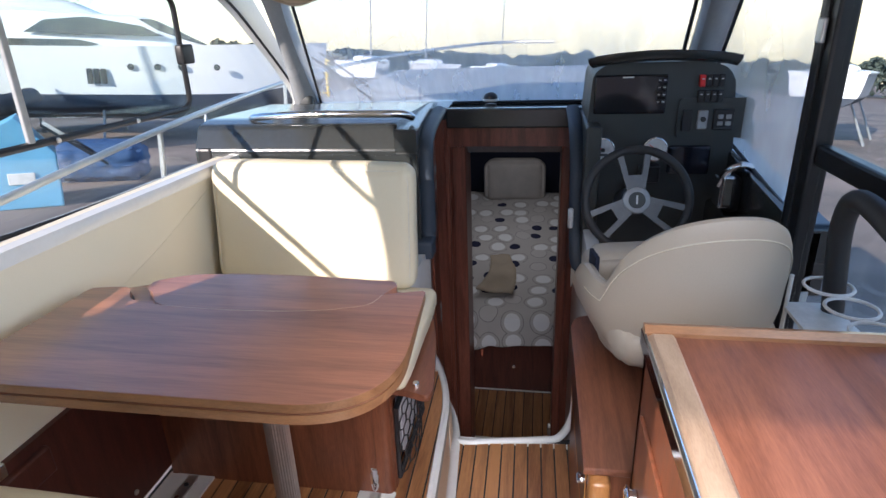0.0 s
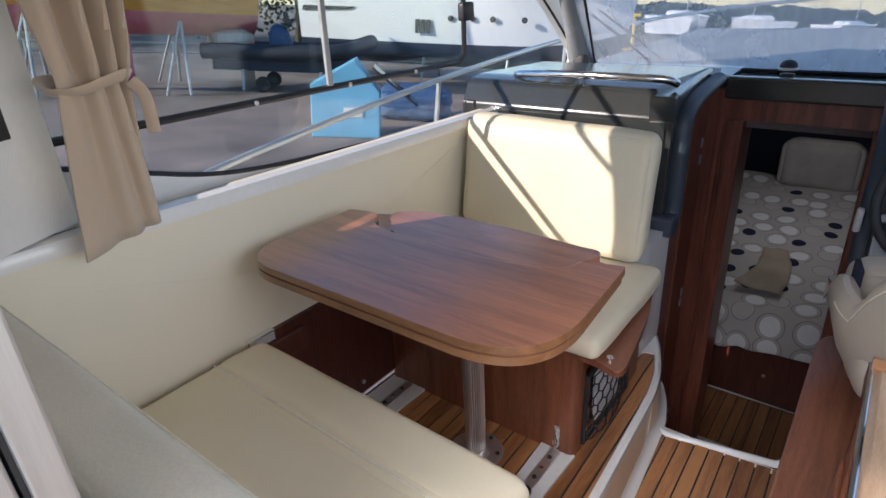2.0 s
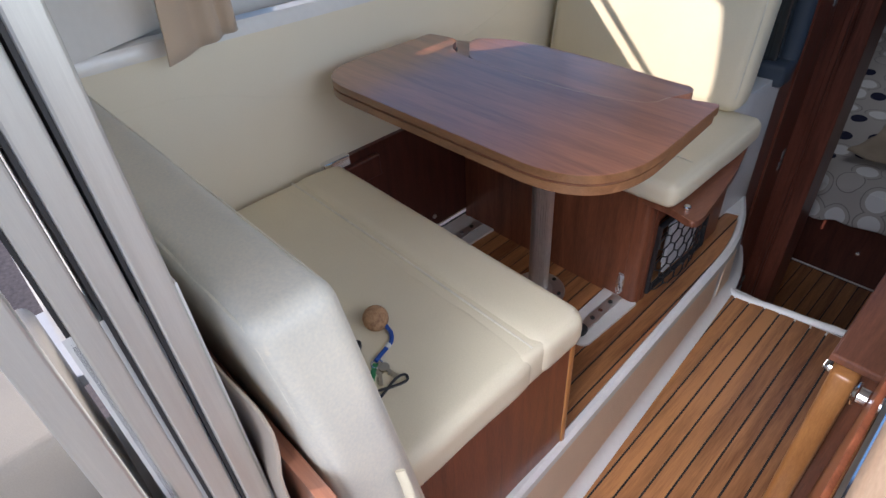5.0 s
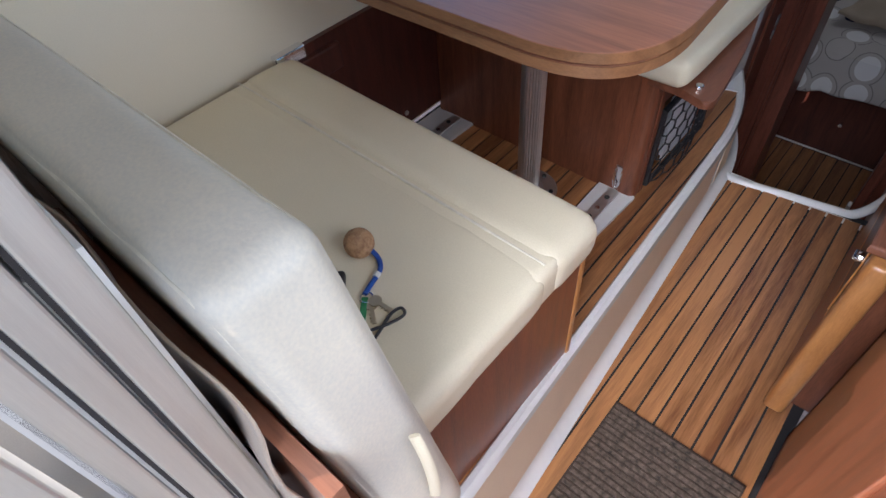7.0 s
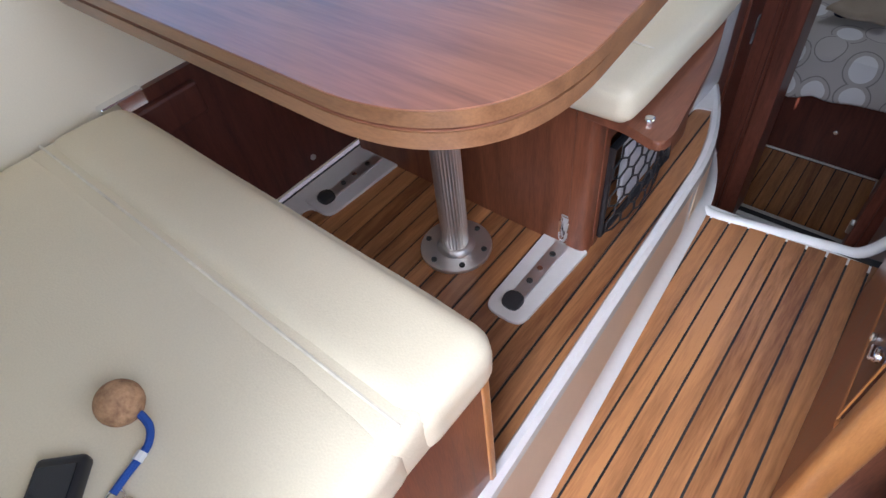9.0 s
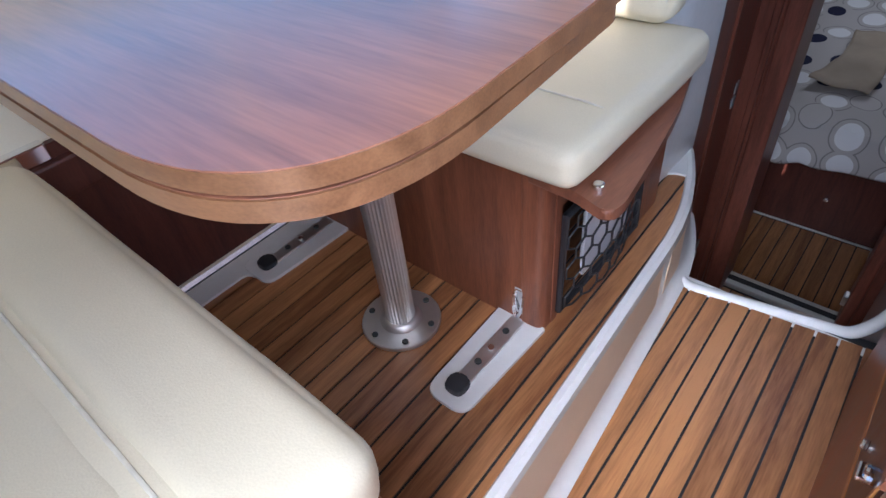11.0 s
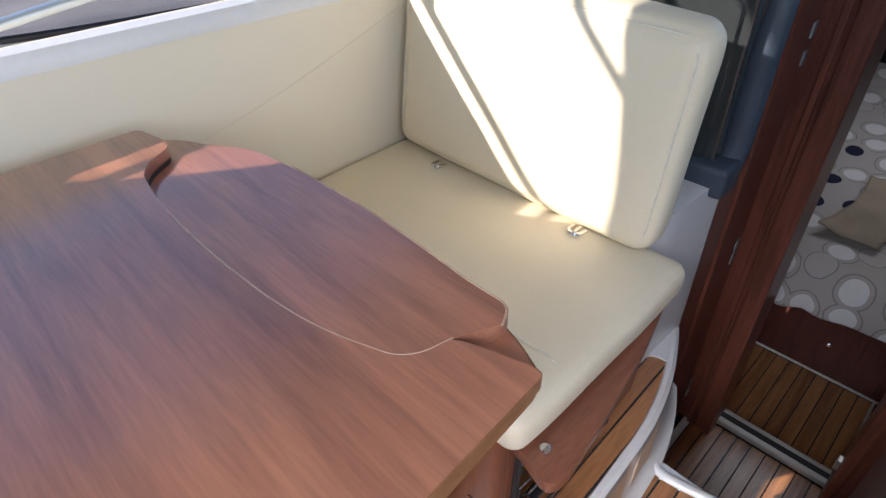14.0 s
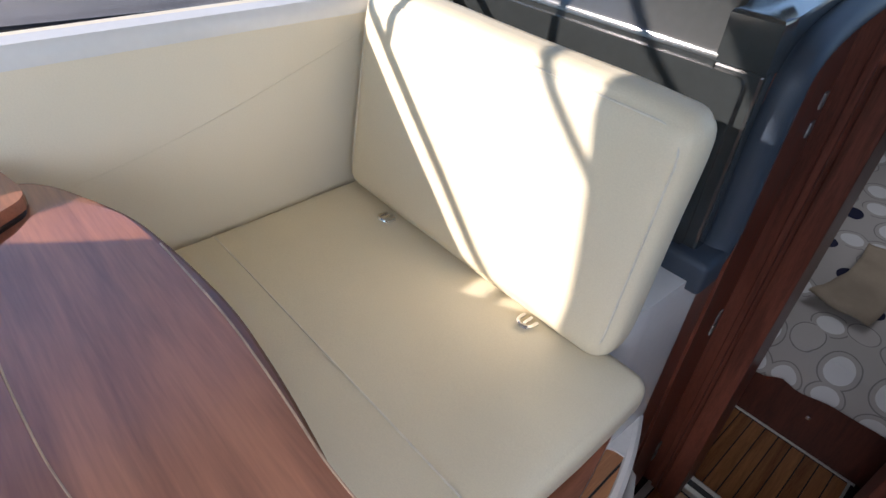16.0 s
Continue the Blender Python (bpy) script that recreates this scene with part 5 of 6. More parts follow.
part("edge", prism([(0.490, 0.80), (0.540, 0.80), (0.540, 0.832), (0.534, 0.838), (0.500, 0.838), (0.490, 0.830)], 0.45, 1.095, 0.003, 2, axis="y"), WORK_EDGE, wt, "pale wooden lipping")
part("edge_strip", box((0.482, 0.45, 0.804), (0.4905, 1.095, 0.8395), 0.003), CHROME, wt, "thin bright metal strip")
part("back_edge", prism([(1.073, 0.80), (1.100, 0.80), (1.100, 0.846), (1.085, 0.850), (1.073, 0.840)], 0.486, 1.0, axis="x"), WOOD_EDGE, wt)
rack = thing("glass_rack", (0.96, 1.25, 0.70), "clear plastic rack behind the helm seat", "rack")
for i in range(3):
    part("ring", tube([(0.955 + 0.05 * math.cos(a), 1.20 + 0.11 * i + 0.05 * math.sin(a), 0.79) for a in [k * math.pi / 10 for k in range(20)]], 0.004, 6, closed=True), WHITE, rack)
part("tray", prism(rounded_rect(0.895, 1.12, 1.012, 1.50, 0.03), 0.70, 0.708), WHITE, rack)
part("leg", tube([(0.90, 1.13, 0.475), (0.90, 1.13, 0.79)], 0.005, 6), WHITE, rack)
part("leg", tube([(0.90, 1.48, 0.475), (0.90, 1.48, 0.79)], 0.005, 6), WHITE, rack)
grab = thing("grab_handle", (0.96, 1.35, 0.86), "black foam-covered grab handle by the side door", "handle")
part("bar", tube(curve([(0.985, 1.44, 0.72), (0.965, 1.44, 0.90), (0.955, 1.41, 0.985), (0.955, 1.36, 1.01), (0.955, 1.25, 0.995), (0.97, 1.10, 0.94), (0.995, 1.02, 0.90)], 6), 0.024, 12), RUBBER, grab, smooth=True)

# ---- curtains ----
def curtain(name, top, tie, foot, x, label, widths, depth=0.03):
    """A gathered curtain: folds drawn in at its tie."""
    root = thing(name, (x, foot[0], foot[1]), label, "curtain")
    bm = bmesh.new()
    rows = []
    for j in range(30):
        t = j / 29
        z = top[1] + (foot[1] - top[1]) * t
        kt = (z - tie[1])
        if t < (top[1] - tie[1]) / (top[1] - foot[1]):
            s = t / ((top[1] - tie[1]) / (top[1] - foot[1]))
            yc, w = top[0] + (tie[0] - top[0]) * s, widths[0] + (widths[1] - widths[0]) * s ** 1.5
        else:
            s0 = (top[1] - tie[1]) / (top[1] - foot[1])
            s = (t - s0) / (1 - s0)
            yc, w = tie[0] + (foot[0] - tie[0]) * s, widths[1] + (widths[2] - widths[1]) * s ** 0.6
        row = []
        for i in range(49):
            u = i / 48 - 0.5
            fold = depth * (1.0 if z > tie[1] else 0.45) * (0.6 + 0.4 * math.sin(t * 3)) * math.sin(u * 30 * (1 - 0.55 * t) + 1.6 * math.sin(t * 4) + u * u * 14)
            row.append(bm.verts.new((x + fold * (0.5 + 0.5 * w / max(widths)) + 0.02 * math.sin(t * 2.5), yc + u * w, z + 0.03 * u * (1 if t > 0.9 else 0))))
        rows.append(row)
    for a, b in zip(rows, rows[1:]):
        for i in range(48):
            bm.faces.new((a[i], a[i + 1], b[i + 1], b[i]))
    cl = part("cloth", bm, CURTAIN, root, smooth=True)
    cl.modifiers.new("thickness", "SOLIDIFY").thickness = 0.004
    band = [(x + 0.045 * math.cos(a), tie[0] + (widths[1] / 2 + 0.012) * math.sin(a), tie[1] + 0.008 * math.sin(a * 2)) for a in [k * math.pi / 12 for k in range(24)]]
    tb = part("tieback", tube(band, 0.016, 8, closed=True, flat=0.3), CURTAIN, root, "tie-back band", smooth=True)
    tail = [(x + 0.05, tie[0] + widths[1] / 2 - 0.005, tie[1]), (x + 0.055, tie[0] + widths[1] / 2 + 0.012, tie[1] - 0.03), (x + 0.05, tie[0] + widths[1] / 2 + 0.016, tie[1] - 0.10)]
    part("tie_tail", tube(curve(tail, 5), 0.012, 8, flat=0.25), CURTAIN, root, smooth=True)
    return root


drape_fore = curtain("curtain", (0.60, 1.80), (0.578, 1.235), (0.556, 0.935), -0.735, "beige gathered curtain tied back at the window", (0.24, 0.12, 0.155))
drape_aft = curtain("curtain", (0.24, 1.80), (0.235, 1.10), (0.235, 0.60), -0.50, "beige curtain tucked beside the aft bulkhead", (0.04, 0.03, 0.05), 0.01)
bm = bmesh.new()
rows = []
for j in range(19):
    v = j / 18
    row = []
    for i in range(61):
        u = i / 60
        x = -0.66 + 0.70 * u
        top = 0.880 - 0.02 * u - 0.10 * u ** 3
        z = top - (top - 0.42) * v
        y = 0.216 + 0.012 * math.sin(u * 21 + 3 * math.sin(v * 2.2) + 2 * u * v) * (0.35 + v * (1 - 0.4 * v)) + 0.004 * noise.noise(Vector((u * 9, v * 6, 1)))
        row.append(bm.verts.new((x, min(y, 0.223), z)))
    rows.append(row)
for a, b in zip(rows, rows[1:]):
    for i in range(60):
        bm.faces.new((a[i], a[i + 1], b[i + 1], b[i]))
tuck = part("tucked_cloth", bm, CURTAIN, drape_aft, "loose cloth tucked behind the backrest", smooth=True)
tuck.modifiers.new("thickness", "SOLIDIFY").thickness = 0.003
val = thing("windscreen_blind", (0, 2.50, 1.6), "rolled beige blind hanging along the windscreen top", "blind")
bm = bmesh.new()
rows = []
for j in range(7):
    rows.append([bm.verts.new((-0.80 + 1.68 * i / 80, 2.52 - 0.02 * math.sin(j * 0.9) + 0.006 * math.sin(i * 0.8), 1.635 - 0.150 * (j / 6) * (1 + 0.18 * math.sin(i * 0.33) * math.sin(i * 0.11 + 1)))) for i in range(81)])
for a, b in zip(rows, rows[1:]):
    for i in range(80):
        bm.faces.new((a[i], a[i + 1], b[i + 1], b[i]))
low_edge = [(v.co.x, v.co.y - 0.004, v.co.z + 0.004) for v in rows[-1]]
cl = part("cloth", bm, CURTAIN, val, smooth=True)
part("hem", tube(low_edge, 0.006, 6), CURTAIN, val, "stitched hem", smooth=True)
part("track", box((-0.80, 2.505, 1.628), (0.88, 2.535, 1.645), 0.003), WHITE, val)
cl.modifiers.new("thickness", "SOLIDIFY").thickness = 0.006

# ---- aft sliding door, stacked open on the port side ----
sd = thing("door_2", (-0.05, 0.17, SOLE), "stack of aluminium sliding door leaves, open", "door", kind="structure")
for k, (y0, y1, x1) in enumerate(((0.172, 0.200, -0.004), (0.140, 0.166, -0.010), (0.108, 0.132, -0.016))):
    lf = part("leaf_stile", box((x1 - 0.065, y0, SOLE + 0.02), (x1, y1, 1.86), 0.003), ALU, sd)
    part("seal", box((x1 - 0.060, y0 - 0.004, SOLE + 0.02), (x1 - 0.004, y0, 1.86)), RUBBER, sd)
part("bottom_track", box((-0.75, 0.075, SOLE), (0.44, 0.205, SOLE + 0.018), 0.004), ALU, sd)
part("track_slot", box((-0.75, 0.090, SOLE + 0.017), (0.44, 0.100, SOLE + 0.020)), BLACK, sd)
part("jamb", box((-0.030, 0.055, SOLE), (-0.005, 0.085, 1.86), 0.003), ALU, sd)
lt2 = part("lock_case", box((-0.008, 0.090, 0.62), (-0.003, 0.104, 0.74), 0.002), BLACK, sd)
part("lock_bolt", box((-0.005, 0.093, 0.66), (0.000, 0.101, 0.672)), BRASS, lt2)
part("lock_bolt", box((-0.005, 0.093, 0.69), (0.000, 0.101, 0.702)), BRASS, lt2)
# cockpit just outside the door
ck = thing("cockpit", (-0.3, -0.5, SOLE - 0.02), "white moulded cockpit side outside the door", "cockpit", kind="structure")
COCKPIT = material("beige_cockpit", (0.50, 0.455, 0.38), 0.5, vary=0.06, bump=0.3, bump_scale=300)
part("sole", box((-1.1, -1.6, SOLE - 0.10), (1.1, 0.14, SOLE - 0.02)), COCKPIT, ck)
part("side", box((-1.05, -1.6, SOLE - 0.02), (-0.55, 0.055, 0.42), 0.03, 3), COCKPIT, ck, smooth=True)
part("side", box((0.85, -1.6, SOLE - 0.02), (1.05, 0.055, 0.55), 0.03, 3), GEL, ck, smooth=True)
for i, (x, y, z) in enumerate(((-0.36, -0.10, 0.16), (-0.25, -0.02, 0.02))):
    bx = thing("cover_box", (x, y, z), "white plastic cover lid in the cockpit", "cover", "cockpit covers")
    part("lid", box((x - 0.07, y - 0.06, z), (x + 0.07, y + 0.06, z + 0.05), 0.02, 3), WHITE, bx, smooth=True)
    part("clip", box((x - 0.01, y + 0.055, z + 0.02), (x + 0.01, y + 0.065, z + 0.035), 0.002), STEEL, bx)
mat_ob = thing("door_mat", (0.28, 0.6, SOLE), "brown ribbed mat inside the doorway", "mat")
part("base", box((0.15, 0.24, SOLE), (0.47, 0.90, SOLE + 0.006)), material("mat_base", (0.07, 0.045, 0.03), 0.95), mat_ob)
MATRIB = material("mat_rib", (0.14, 0.10, 0.075), 0.95, vary=0.4, scale=90)
for k in range(42):
    part("rib", box((0.155, 0.246 + 0.0155 * k, SOLE + 0.004), (0.465, 0.256 + 0.0155 * k, SOLE + 0.011)), MATRIB, mat_ob)

# guard rail outside
gr2 = thing("guard_rail", (-1.25, 2.0, 0.3), "stainless guard rail along the side deck", "rail")
part("top_rail", tube(curve([(-1.20, 0.80, 0.80), (-1.20, 1.10, 0.875), (-1.20, 2.2, 0.972), (-1.18, 3.44, 1.03), (-0.9, 4.6, 1.08), (-0.2, 5.5, 1.12), (0.4, 5.5, 1.12)], 8), 0.0125, 10), STEEL, gr2, smooth=True)
for y, z in ((1.06, 0.865), (2.2, 0.972), (3.44, 1.03)):
    part("stanchion", tube([(-1.20, y, z), (-1.22, y - 0.12, 0.20)], 0.011, 8), STEEL, gr2)
solid("side_deck", prism([(-1.40, -1.6), (-1.03, -1.6), (-1.03, 3.3), (-1.03, 5.62), (-1.25, 4.8), (-1.40, 3.3)], 0.10, 0.14), GEL, "white moulded side deck", "deck", "structure")
solid("foredeck", prism([(-1.03, 3.06), (1.24, 3.06), (1.24, 5.62), (-1.03, 5.62)], 0.935, 0.955, 0.005), DECK_GREY, "pale grey non-slip foredeck ahead of the windscreen", "deck", "structure")


# ---- the boatyard, level while the boat sits bow-up ----
EYE0 = Vector((0.40, 0.1, 1.44))
YARD = Matrix.Translation(EYE0) @ Matrix.Rotation(radians(-5), 4, "X") @ Matrix.Rotation(radians(2.9), 4, "Y") @ Matrix.Translation((0, 0, -3.3))


def yard(az, d, turn=0.0, z=0.0):
    """A pose on the yard's ground: az degrees to port of ahead, d metres off, turned by turn."""
    a = radians(az)
    return YARD @ Matrix.Translation((-math.sin(a) * d, math.cos(a) * d, z)) @ Matrix.Rotation(radians(turn), 4, "Z")


bm = bmesh.new()
bmesh.ops.create_grid(bm, x_segments=40, y_segments=40, size=900)
bm.transform(YARD)
solid("ground", bm, GRAVEL, "damp brown gravel of the boatyard", "ground", "structure")


def hull_mesh(length, beam, height, keel=0.3, bow=0.35, sheer=0.25, flare=0.25, n=22, bottom=0.45):
    """A hull along x, bow at +x, keel at z = 0; returns rings of its skin, split at the waterline by part."""
    rows = []
    for i in range(n + 1):
        t = i / n
        x = -length / 2 + length * t
        w = beam / 2 * (1 - max(0, (t - (1 - bow)) / bow) ** 2.2)
        top = height * (1 + sheer * t * t)
        rise = height * 0.35 * max(0, (t - 0.7) / 0.3) ** 2
        row = []
        for k in range(9):
            s = k / 8
            yy = w * (math.sin(min(1, s / bottom) * math.pi / 2) * (1 - flare) + flare * s)
            zz = rise + (top - rise) * (0.5 * s * s + 0.5 * s)
            row.append((x + 0.12 * length * max(0, t - 0.75) * s, yy, zz))
        rows.append(row)
    return rows


def hull_part(rows, k0, k1):
    bm = bmesh.new()
    for side in (-1, 1):
        vs = [[bm.verts.new((x, side * y, z)) for x, y, z in row[k0:k1 + 1]] for row in rows]
        for a, b in zip(vs, vs[1:]):
            for i in range(len(a) - 1):
                bm.faces.new((a[i], a[i + 1], b[i + 1], b[i]))
    a = rows[0][k0:k1 + 1]
    f = [bm.verts.new((x, y, z)) for x, y, z in a] + [bm.verts.new((x, -y, z)) for x, y, z in a[::-1]]
    bm.faces.new(f)
    if k1 == 8:
        top = [row[8] for row in rows]
        bm.faces.new([bm.verts.new((x, y, z - 0.02)) for x, y, z in top] + [bm.verts.new((x, -y, z - 0.02)) for x, y, z in top[::-1]])
    bmesh.ops.remove_doubles(bm, verts=bm.verts[:], dist=1e-4)
    return bm


def house(x0, x1, y, z0, z1, fore, aft, tuck=0.85):
    """A deckhouse block, raked fore and aft and drawn in at its top."""
    bm = bmesh.new()
    low = [(x0, -y, z0), (x1, -y * 0.8, z0), (x1, y * 0.8, z0), (x0, y, z0)]
    top = [(x0 + aft, -y * tuck, z1), (x1 - fore, -y * tuck * 0.8, z1), (x1 - fore, y * tuck * 0.8, z1), (x0 + aft, y * tuck, z1)]
    a, b = [bm.verts.new(p) for p in low], [bm.verts.new(p) for p in top]
    bm.faces.new(a[::-1]); bm.faces.new(b)
    for i in range(4):
        bm.faces.new((a[i], a[(i + 1) % 4], b[(i + 1) % 4], b[i]))
    bmesh.ops.bevel(bm, geom=bm.edges[:], offset=0.28, segments=4, profile=0.5, affect="EDGES", clamp_overlap=True)
    return bm


def motor_yacht(m):
    root = thing("motor_yacht", (0, 0, 0), "large white flybridge motor yacht standing ashore", "boat", m=m)
    rows = hull_mesh(15.0, 4.4, 2.9, bow=0.5, sheer=0.22)
    rows = [[(x, y, z + 0.7) for x, y, z in r] for r in rows]
    h = part("hull", hull_part(rows, 4, 8), HULL_WHITE, root, smooth=True, local=True)
    part("bottom", hull_part(rows, 0, 4), HULL_DARK, root, "dark blue antifouled bottom", smooth=True, local=True)
    part("deckhouse", house(-5.2, 4.0, 1.75, 3.3, 5.0, 3.6, 0.4), HULL_WHITE, root, smooth=True, local=True)
    part("flybridge", house(-5.4, -1.2, 1.45, 4.95, 5.45, 1.2, 0.3, 0.9), HULL_WHITE, root, smooth=True, local=True)
    part("radar_arch", prism([(-6.6, 5.3), (-5.4, 5.3), (-5.0, 5.6), (-6.0, 6.3), (-6.6, 6.4)], -1.5, 1.5, 0.05, axis="y"), HULL_WHITE, root, local=True)
    for s in (-1, 1):
        part("side_window", prism([(-3.9, 4.15), (-3.1, 4.65), (-1.6, 4.82), (0.4, 4.55), (1.2, 4.18)], s * 1.70, s * 1.74, axis="y"), TINTED, root, local=True)
        part("aft_window", prism([(-4.9, 3.5), (-4.5, 3.9), (-2.0, 3.95), (-1.2, 3.8), (-2.2, 3.55)], s * 1.76, s * 1.80, axis="y"), TINTED, root, local=True)
        part("stripe", prism([(-7.3, 3.0), (-4.9, 3.12), (-4.6, 3.25), (-7.2, 3.22)], s * 2.18, s * 2.215, axis="y"), TINTED, root, local=True)
        for x in (-0.1, 0.9, 1.8, 3.2):
            part("porthole", disc((x, s * (2.17 - 0.03 * max(0, x)), 2.95 + 0.02 * x), 0.13, 0.06, "y", 16), TINTED, root, local=True)
        for k in range(3):
            part("hull_window", box((-1.75 + 0.26 * k, s * 2.12, 2.25), (-1.55 + 0.26 * k, s * 2.19, 2.85), 0.02), TINTED, root, local=True)
    part("windscreen", prism([(1.3, 4.2), (3.0, 3.85), (0.8, 4.85), (0.2, 4.85)], -1.3, 1.3, axis="y"), TINTED, root, local=True)
    for x in (-5, -1.5, 2.5):
        for s in (-1, 1):
            part("prop", tube([(x, s * 1.9, 0), (x, s * 1.3, 1.3)], 0.06, 8), GALV, root, local=True)
    return root


def sail_boat(m, topsides, bottom, length, label, keel=True):
    root = thing("sailing_boat", (0, 0, 0), label, "boat", m=m)
    rows = hull_mesh(length, length * 0.3, 1.9, bow=0.55, sheer=0.15, bottom=0.6)
    rows = [[(x, y, z + 1.7) for x, y, z in r] for r in rows]
    part("hull", hull_part(rows, 4, 8), topsides, root, smooth=True, local=True)
    part("bottom", hull_part(rows, 0, 4), bottom, root, smooth=True, local=True)
    part("keel", prism([(-0.9, 0.1), (0.6, 0.1), (1.2, 1.9), (-0.9, 1.9)], -0.13, 0.13, 0.04, axis="y"), bottom, root, local=True)
    part("coachroof", house(-length * 0.25, length * 0.2, length * 0.09, 3.6, 4.05, 0.6, 0.2), HULL_WHITE, root, smooth=True, local=True)
    part("rubbing_strake", tube([(r[8][0], -r[8][1] - 0.01, r[8][2]) for r in rows], 0.05, 6), WHITE, root, local=True)
    part("rubbing_strake", tube([(r[8][0], r[8][1] + 0.01, r[8][2]) for r in rows], 0.05, 6), WHITE, root, local=True)
    part("mast", tube([(0.5, 0, 3.7), (0.5, 0, 13)], 0.07, 8), GALV, root, local=True)
    for x in (-length * 0.25, length * 0.18):
        for s in (-1, 1):
            part("stand", tube([(x, s * 1.9, 0), (x, s * 0.9, 2.3)], 0.05, 8), GALV, root, local=True)
            part("stand", tube([(x + 0.7, s * 1.9, 0), (x, s * 0.9, 2.3)], 0.04, 8), GALV, root, local=True)
    return root


def rib_boat(m):
    root = thing("inflatable_boat", (0, 0, 0), "dark inflatable boat on a trailer with a windscreen", "boat", m=m)
    part("tube", tube(curve([(-3.2, -0.95, 1.45), (0, -1.0, 1.5), (2.0, -0.8, 1.62), (3.1, 0, 1.95), (2.0, 0.8, 1.62), (0, 1.0, 1.5), (-3.2, 0.95, 1.45)], 6), 0.30, 14), material("dark_rubber_fabric", (0.025, 0.03, 0.042), 0.6), root, smooth=True, local=True)
    part("hull", prism([(-3, 0.75), (1.8, 0.75), (2.9, 1.6), (-3, 1.4)], -0.6, 0.6, 0.05, axis="y"), HULL_DARK, root, local=True)
    part("console", house(-0.9, 0.1, 0.45, 1.5, 2.5, 0.3, 0.1), COVER_BLUE, root, local=True)
    part("windscreen", prism([(-0.2, 2.45), (0.15, 2.4), (-0.05, 2.95), (-0.2, 2.95)], -0.4, 0.4, axis="y"), TINTED, root, local=True)
    part("cover", cushion((-2.9, -0.6, 1.5), (-1.6, 0.6, 2.25), 0.3, 0.05), GALV, root, smooth=True, local=True)
    for x in (-1.8, 1.2):
        part("support", box((x - 0.06, -0.8, 0), (x + 0.06, 0.8, 0.8)), GALV, root, local=True)
    for s in (-1, 1):
        part("wheel", disc((-1.0, s * 0.95, 0.3), 0.3, 0.18, "y", 20, 0.04), RUBBER, root, local=True)
    return root


motor_yacht(yard(35.5, 30.0, 24))
sail_boat(yard(66.5, 25.5, 245) @ Matrix.Scale(1.15, 4), HULL_WOOD, PINK, 9.5, "varnished wooden sailing boat with pink bottom on props")
rib_boat(yard(51.0, 25.0, 40))
bx = thing("storage_bin", (0, 0, 0), "pale blue pitched-top bin with a black panel", "bin", m=yard(45.6, 16.2, 42))
part("body", prism([(-1.05, 0), (0.75, 0), (0.75, 1.2), (0.1, 2.0), (-1.05, 1.35)], -0.55, 0.55, 0.03, axis="y"), BLUE, bx, local=True)
part("panel", obox((1.15, 0, 1.35), (1.5, 1.0, 0.06), Matrix.Rotation(radians(38), 4, "Y")), TINTED, bx, "leaning dark panel", local=True)
part("hatch", box((-0.2, -0.58, 0.55), (0.3, -0.55, 0.8), 0.02), WHITE, bx, local=True)
tp2 = thing("tarpaulin_pile", (0, 0, 0), "low heap under a blue tarpaulin", "tarpaulin", m=yard(39.8, 19.0, 30))
part("sheet", cushion((-1.1, -0.7, 0), (1.1, 0.7, 0.95), 0.3, 0.1, creases=0.06), COVER_BLUE, tp2, smooth=True, local=True)
sail_boat(yard(16.2, 52.0, 95), HULL_WHITE, HULL_DARK, 11, "white sailing boat ashore seen past the windscreen")
sail_boat(yard(10.8, 60.0, 120), HULL_WHITE, HULL_DARK, 10, "white sailing boat ashore seen past the windscreen")
sail_boat(yard(4.0, 75.0, 70), HULL_WHITE, COVER_BLUE, 10, "white sailing boat ashore seen past the windscreen")
sail_boat(yard(-24.0, 40.0, 60), HULL_WHITE, HULL_DARK, 11, "white sailing boat ashore to starboard")
sail_boat(yard(-38.0, 30.0, 20), HULL_WHITE, HULL_DARK, 11, "white sailing boat ashore to starboard")
sail_boat(yard(-58.0, 24.0, 10), HULL_WHITE, COVER_BLUE, 10, "white sailing boat ashore to starboard")
lad = thing("yellow_stand", (0, 0, 0), "yellow painted lifting stand", "stand", m=yard(20.5, 38, 10))
for s in (-0.4, 0.4):
    part("leg", tube([(s, -0.5, 0), (s * 0.4, 0, 3.6)], 0.09, 8), YELLOW, lad, local=True)
part("beam", tube([(-0.5, 0, 3.5), (0.5, 0, 3.5)], 0.1, 8), YELLOW, lad, local=True)
part("cross_bar", tube([(-0.4, -0.3, 1.6), (0.4, -0.3, 1.6)], 0.06, 8), YELLOW, lad, local=True)
fn = thing("rail_fence", (0, 0, 0), "low grey tube fence across the yard", "fence", m=yard(61, 36, 60))
for z in (0.5, 1.0):
    part("rail", tube([(-9, 0, z), (9, 0, z)], 0.04, 6), GALV, fn, local=True)
for k in range(9):
    part("post", tube([(-9 + 2.25 * k, 0, 0), (-9 + 2.25 * k, 0, 1.1)], 0.05, 6), GALV, fn, local=True)


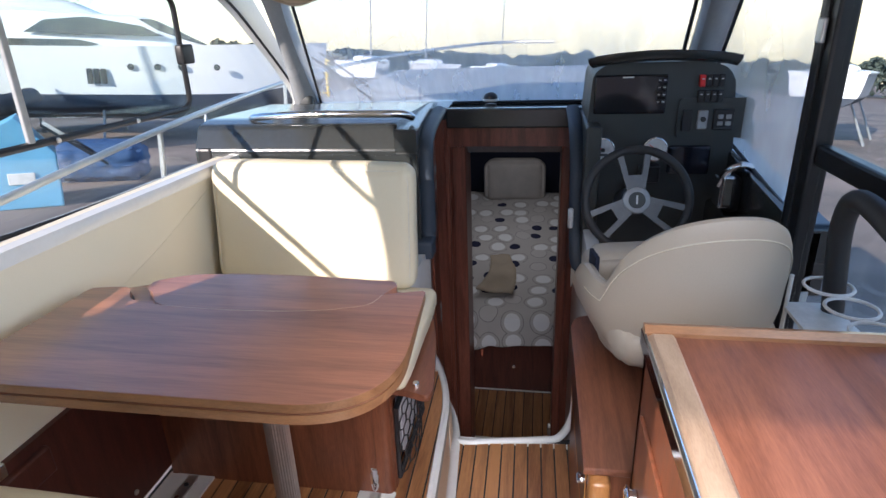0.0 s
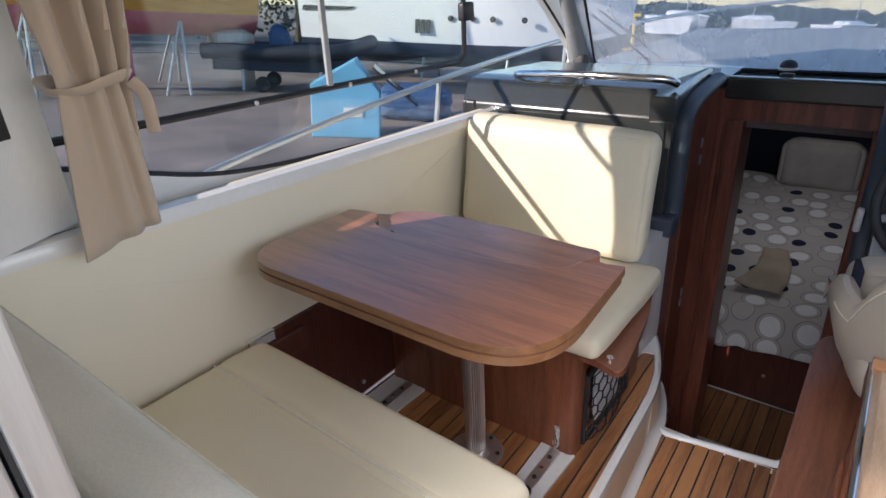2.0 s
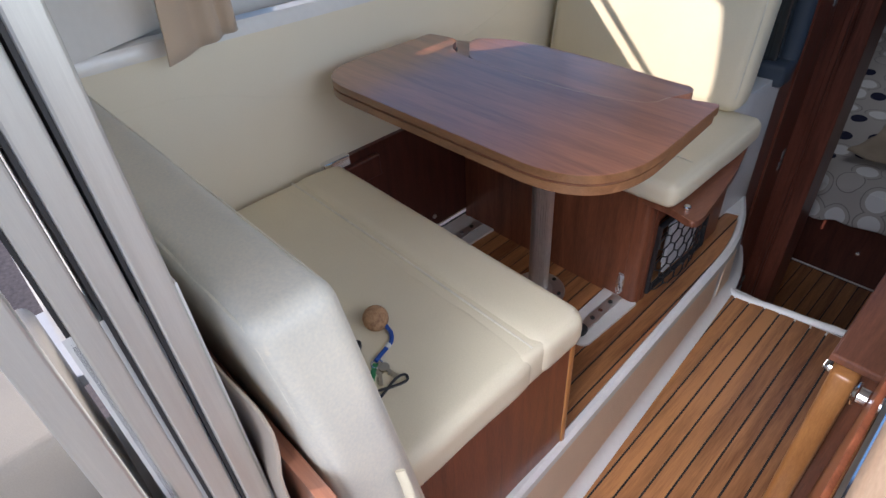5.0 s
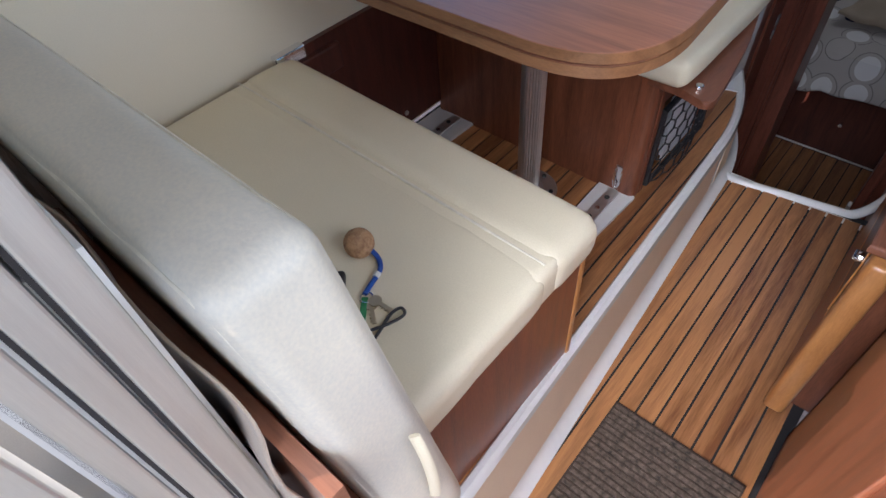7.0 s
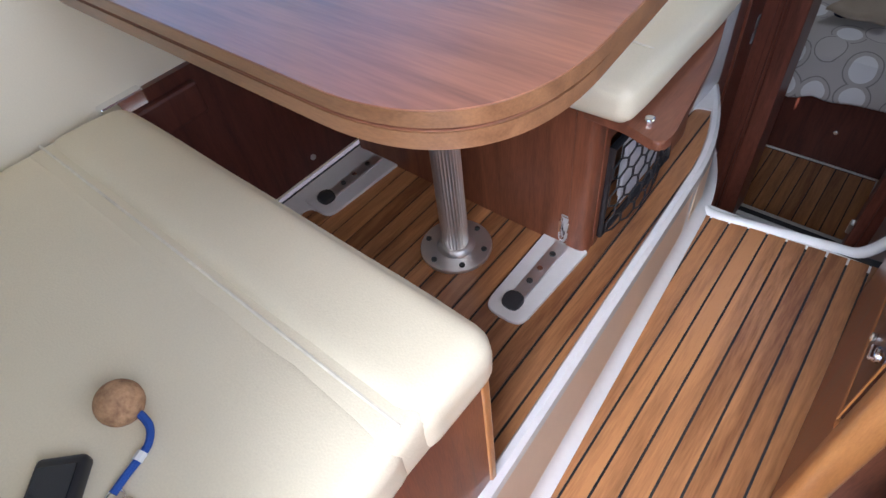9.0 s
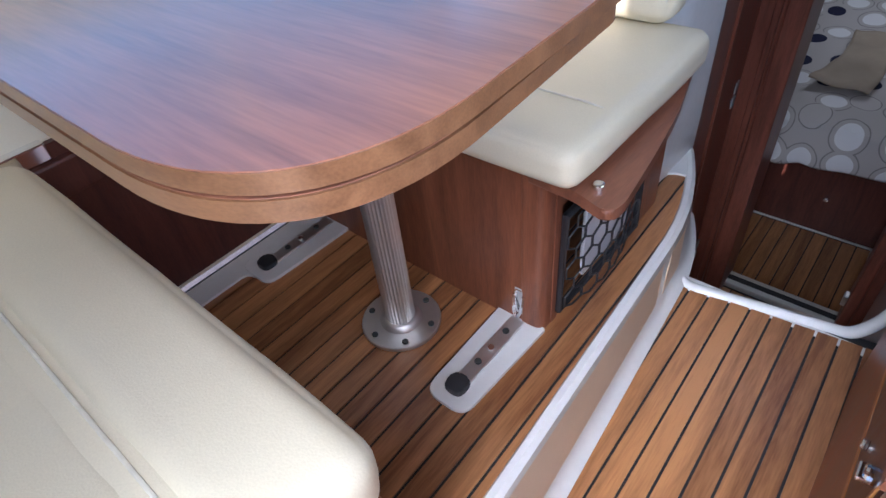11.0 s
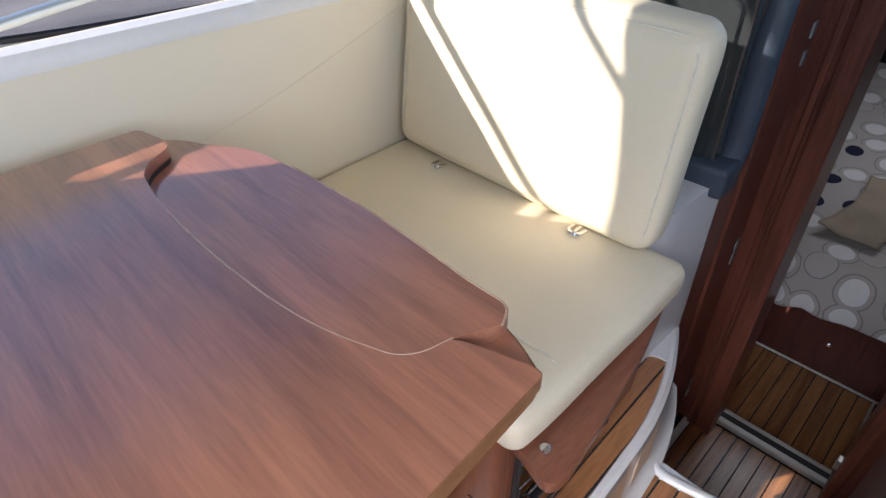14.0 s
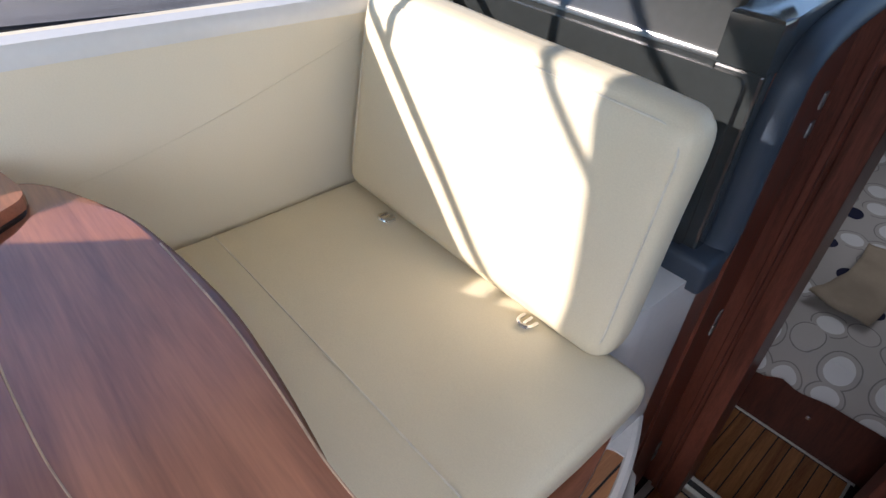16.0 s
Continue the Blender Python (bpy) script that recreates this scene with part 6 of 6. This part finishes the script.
def tree(m, h, seed):
    rnd = random.Random(seed)
    root = thing("tree", (0, 0, 0), "dark green broadleaf tree beyond the yard", "tree", "yard trees", m=m)
    bm = tube([(0, 0, 0), (0.2, 0, h * 0.3), (0, 0.2, h * 0.6)], [0.28, 0.2, 0.1], 8)
    tips = []
    for k in range(9):
        a, r = rnd.uniform(0, 6.28), rnd.uniform(0.15, 0.35) * h
        p = Vector((math.cos(a) * r, math.sin(a) * r, h * rnd.uniform(0.5, 0.92)))
        tube([(0.1, 0, h * rnd.uniform(0.25, 0.5)), p * 0.6 + Vector((0, 0, h * 0.2)), p], [0.1, 0.06, 0.02], 5, bm=bm)
        tips.append(p)
    part("trunk", bm, BARK, root, local=True)
    verts, faces = [], []
    for k in range(5200):
        c = rnd.choice(tips) if k % 3 else Vector((0, 0, h * 0.7))
        d = Vector((rnd.gauss(0, 1), rnd.gauss(0, 1), rnd.gauss(0, 0.8))) * h * 0.115
        p, s = c + d, rnd.uniform(0.07, 0.17) * h / 9
        u = Vector((rnd.gauss(0, 1), rnd.gauss(0, 1), rnd.gauss(0, 1))).normalized()
        w = u.orthogonal().normalized()
        i = len(verts)
        verts += [p - u * s, p + w * s * 0.6, p + u * s, p - w * s * 0.6]
        faces.append((i, i + 1, i + 2, i + 3))
    me = bpy.data.meshes.new("crown")
    me.from_pydata([tuple(v) for v in verts], [], faces)
    me.materials.append(LEAF)
    ob = new("crown", me)
    ob.parent = root
    return root


def woods(name, az0, az1, d, low, high, label):
    """A far wood: a crowd of leaf clumps along an arc, uneven on top."""
    rnd = random.Random(int(d))
    verts, faces = [], []
    n = int((az1 - az0) * 480)
    for k in range(n):
        az = rnd.uniform(az0, az1)
        a = radians(az)
        top = low + (high - low) * (0.5 + 0.5 * noise.noise(Vector((az * 0.16, d, 0)))) + 1.2 * noise.noise(Vector((az * 0.9, d, 4)))
        z = top * rnd.random() ** 0.5
        dd = d + rnd.uniform(-6, 6)
        p, s = Vector((-math.sin(a) * dd, math.cos(a) * dd, z)), rnd.uniform(0.2, 0.48) * d / 110
        u = Vector((rnd.gauss(0, 1), rnd.gauss(0, 1), rnd.gauss(0, 1))).normalized()
        w = u.orthogonal().normalized()
        i = len(verts)
        verts += [p - u * s, p + w * s * 0.8, p + u * s, p - w * s * 0.8]
        faces.append((i, i + 1, i + 2, i + 3))
    me = bpy.data.meshes.new(name)
    me.from_pydata([tuple(YARD @ v) for v in verts], [], faces)
    # beyond 100 m the leaf colour is the one paled for haze
    me.materials.append(LEAF_HAZED if d > 100 else LEAF)
    tagged(new(name, me), label, "trees", kind="stuff")


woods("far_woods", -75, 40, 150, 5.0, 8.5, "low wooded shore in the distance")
woods("near_woods", 44, 100, 62, 9, 15, "dark trees along the back of the yard")
tree(yard(50.5, 48, 0), 9.0, 3)
tree(yard(43.5, 55, 40), 8.0, 5)
tree(yard(58, 45, 80), 11.0, 8)


# ---- floor pieces ----
xs = [0.154 - 0.0472 * k for k in range(20)][::-1]
planks(floor_d, xs, 0.24, 1.99, DECK, -0.016, 0.93, (
    lambda x, y: edge_x(y) + 0.010 - x,
    lambda x, y: x + 0.735,
    lambda x, y: 1.99 - y - 0.9 * max(0.0, -0.06 - x),
))
xs = [0.0196 + 0.0474 * k for k in range(11)]
planks(floor_a, xs, 0.10, 1.90, SOLE, -0.017, 1.4, (lambda x, y: x - aisle_x(y) + 0.012, lambda x, y: 1.828 + 0.105 * (x - 0.06) - y))
planks(floor_a, [0.4936 + 0.0474 * k for k in range(11)], 0.10, 0.45, SOLE, -0.017, 1.4)
xs = [-0.10 + 0.061 * k for k in range(10)]
planks(floor_c, xs, 2.94, 3.44, CABIN, 0.0, 3.0)
planks(floor_c, xs, 2.45, 2.84, CABIN, 0.0, 3.0)

# ---- fine placement ----
for ob, (dx, dy, dz) in (
    (lining, (0, 0, 0.038)), (port_window, (0, 0.010, 0.040)), (corner, (0, 0, 0.040)), (socket, (0, 0, 0.044)),
    (drape_fore, (0, 0, 0.040)), (drape_aft, (0, 0, 0.040)), (gr2, (0, 0.004, 0.047)),
    (lock, (0.006, 0, 0.024)), (padp, (0.003, 0, 0.013)), (shelf, (0.006, 0, 0.012)), (horn, (0.006, 0, 0.012)),
    (floor_d, (-0.018, 0.005, 0)), (kerb, (-0.017, 0.006, 0)), (floor_a, (-0.018, -0.003, 0)), (lip, (-0.017, -0.005, 0)),
    (bed, (-0.030, 0, -0.008)), (cover, (-0.030, 0, -0.008)), (pillow, (-0.024, 0, -0.012)), (throw, (-0.028, 0, -0.008)), (floor_c, (-0.032, 0, 0)),
    (asb, (0.004, 0, 0.026)), (fl, (0, -0.005, 0.010)), (rad, (0, -0.004, 0.010)), (wt, (0.008, 0.006, 0)), (seat_base, (-0.007, 0, 0)), (sd, (-0.010, 0, 0)),
):
    ob.location += Vector((dx, dy, dz))
sc.matrix_basis = Matrix.Translation((0.042, 0.004, 0.463)) @ Matrix.Rotation(0.028, 4, "Y") @ Matrix.Translation((-0.05, 0, -0.457)) @ sc.matrix_basis
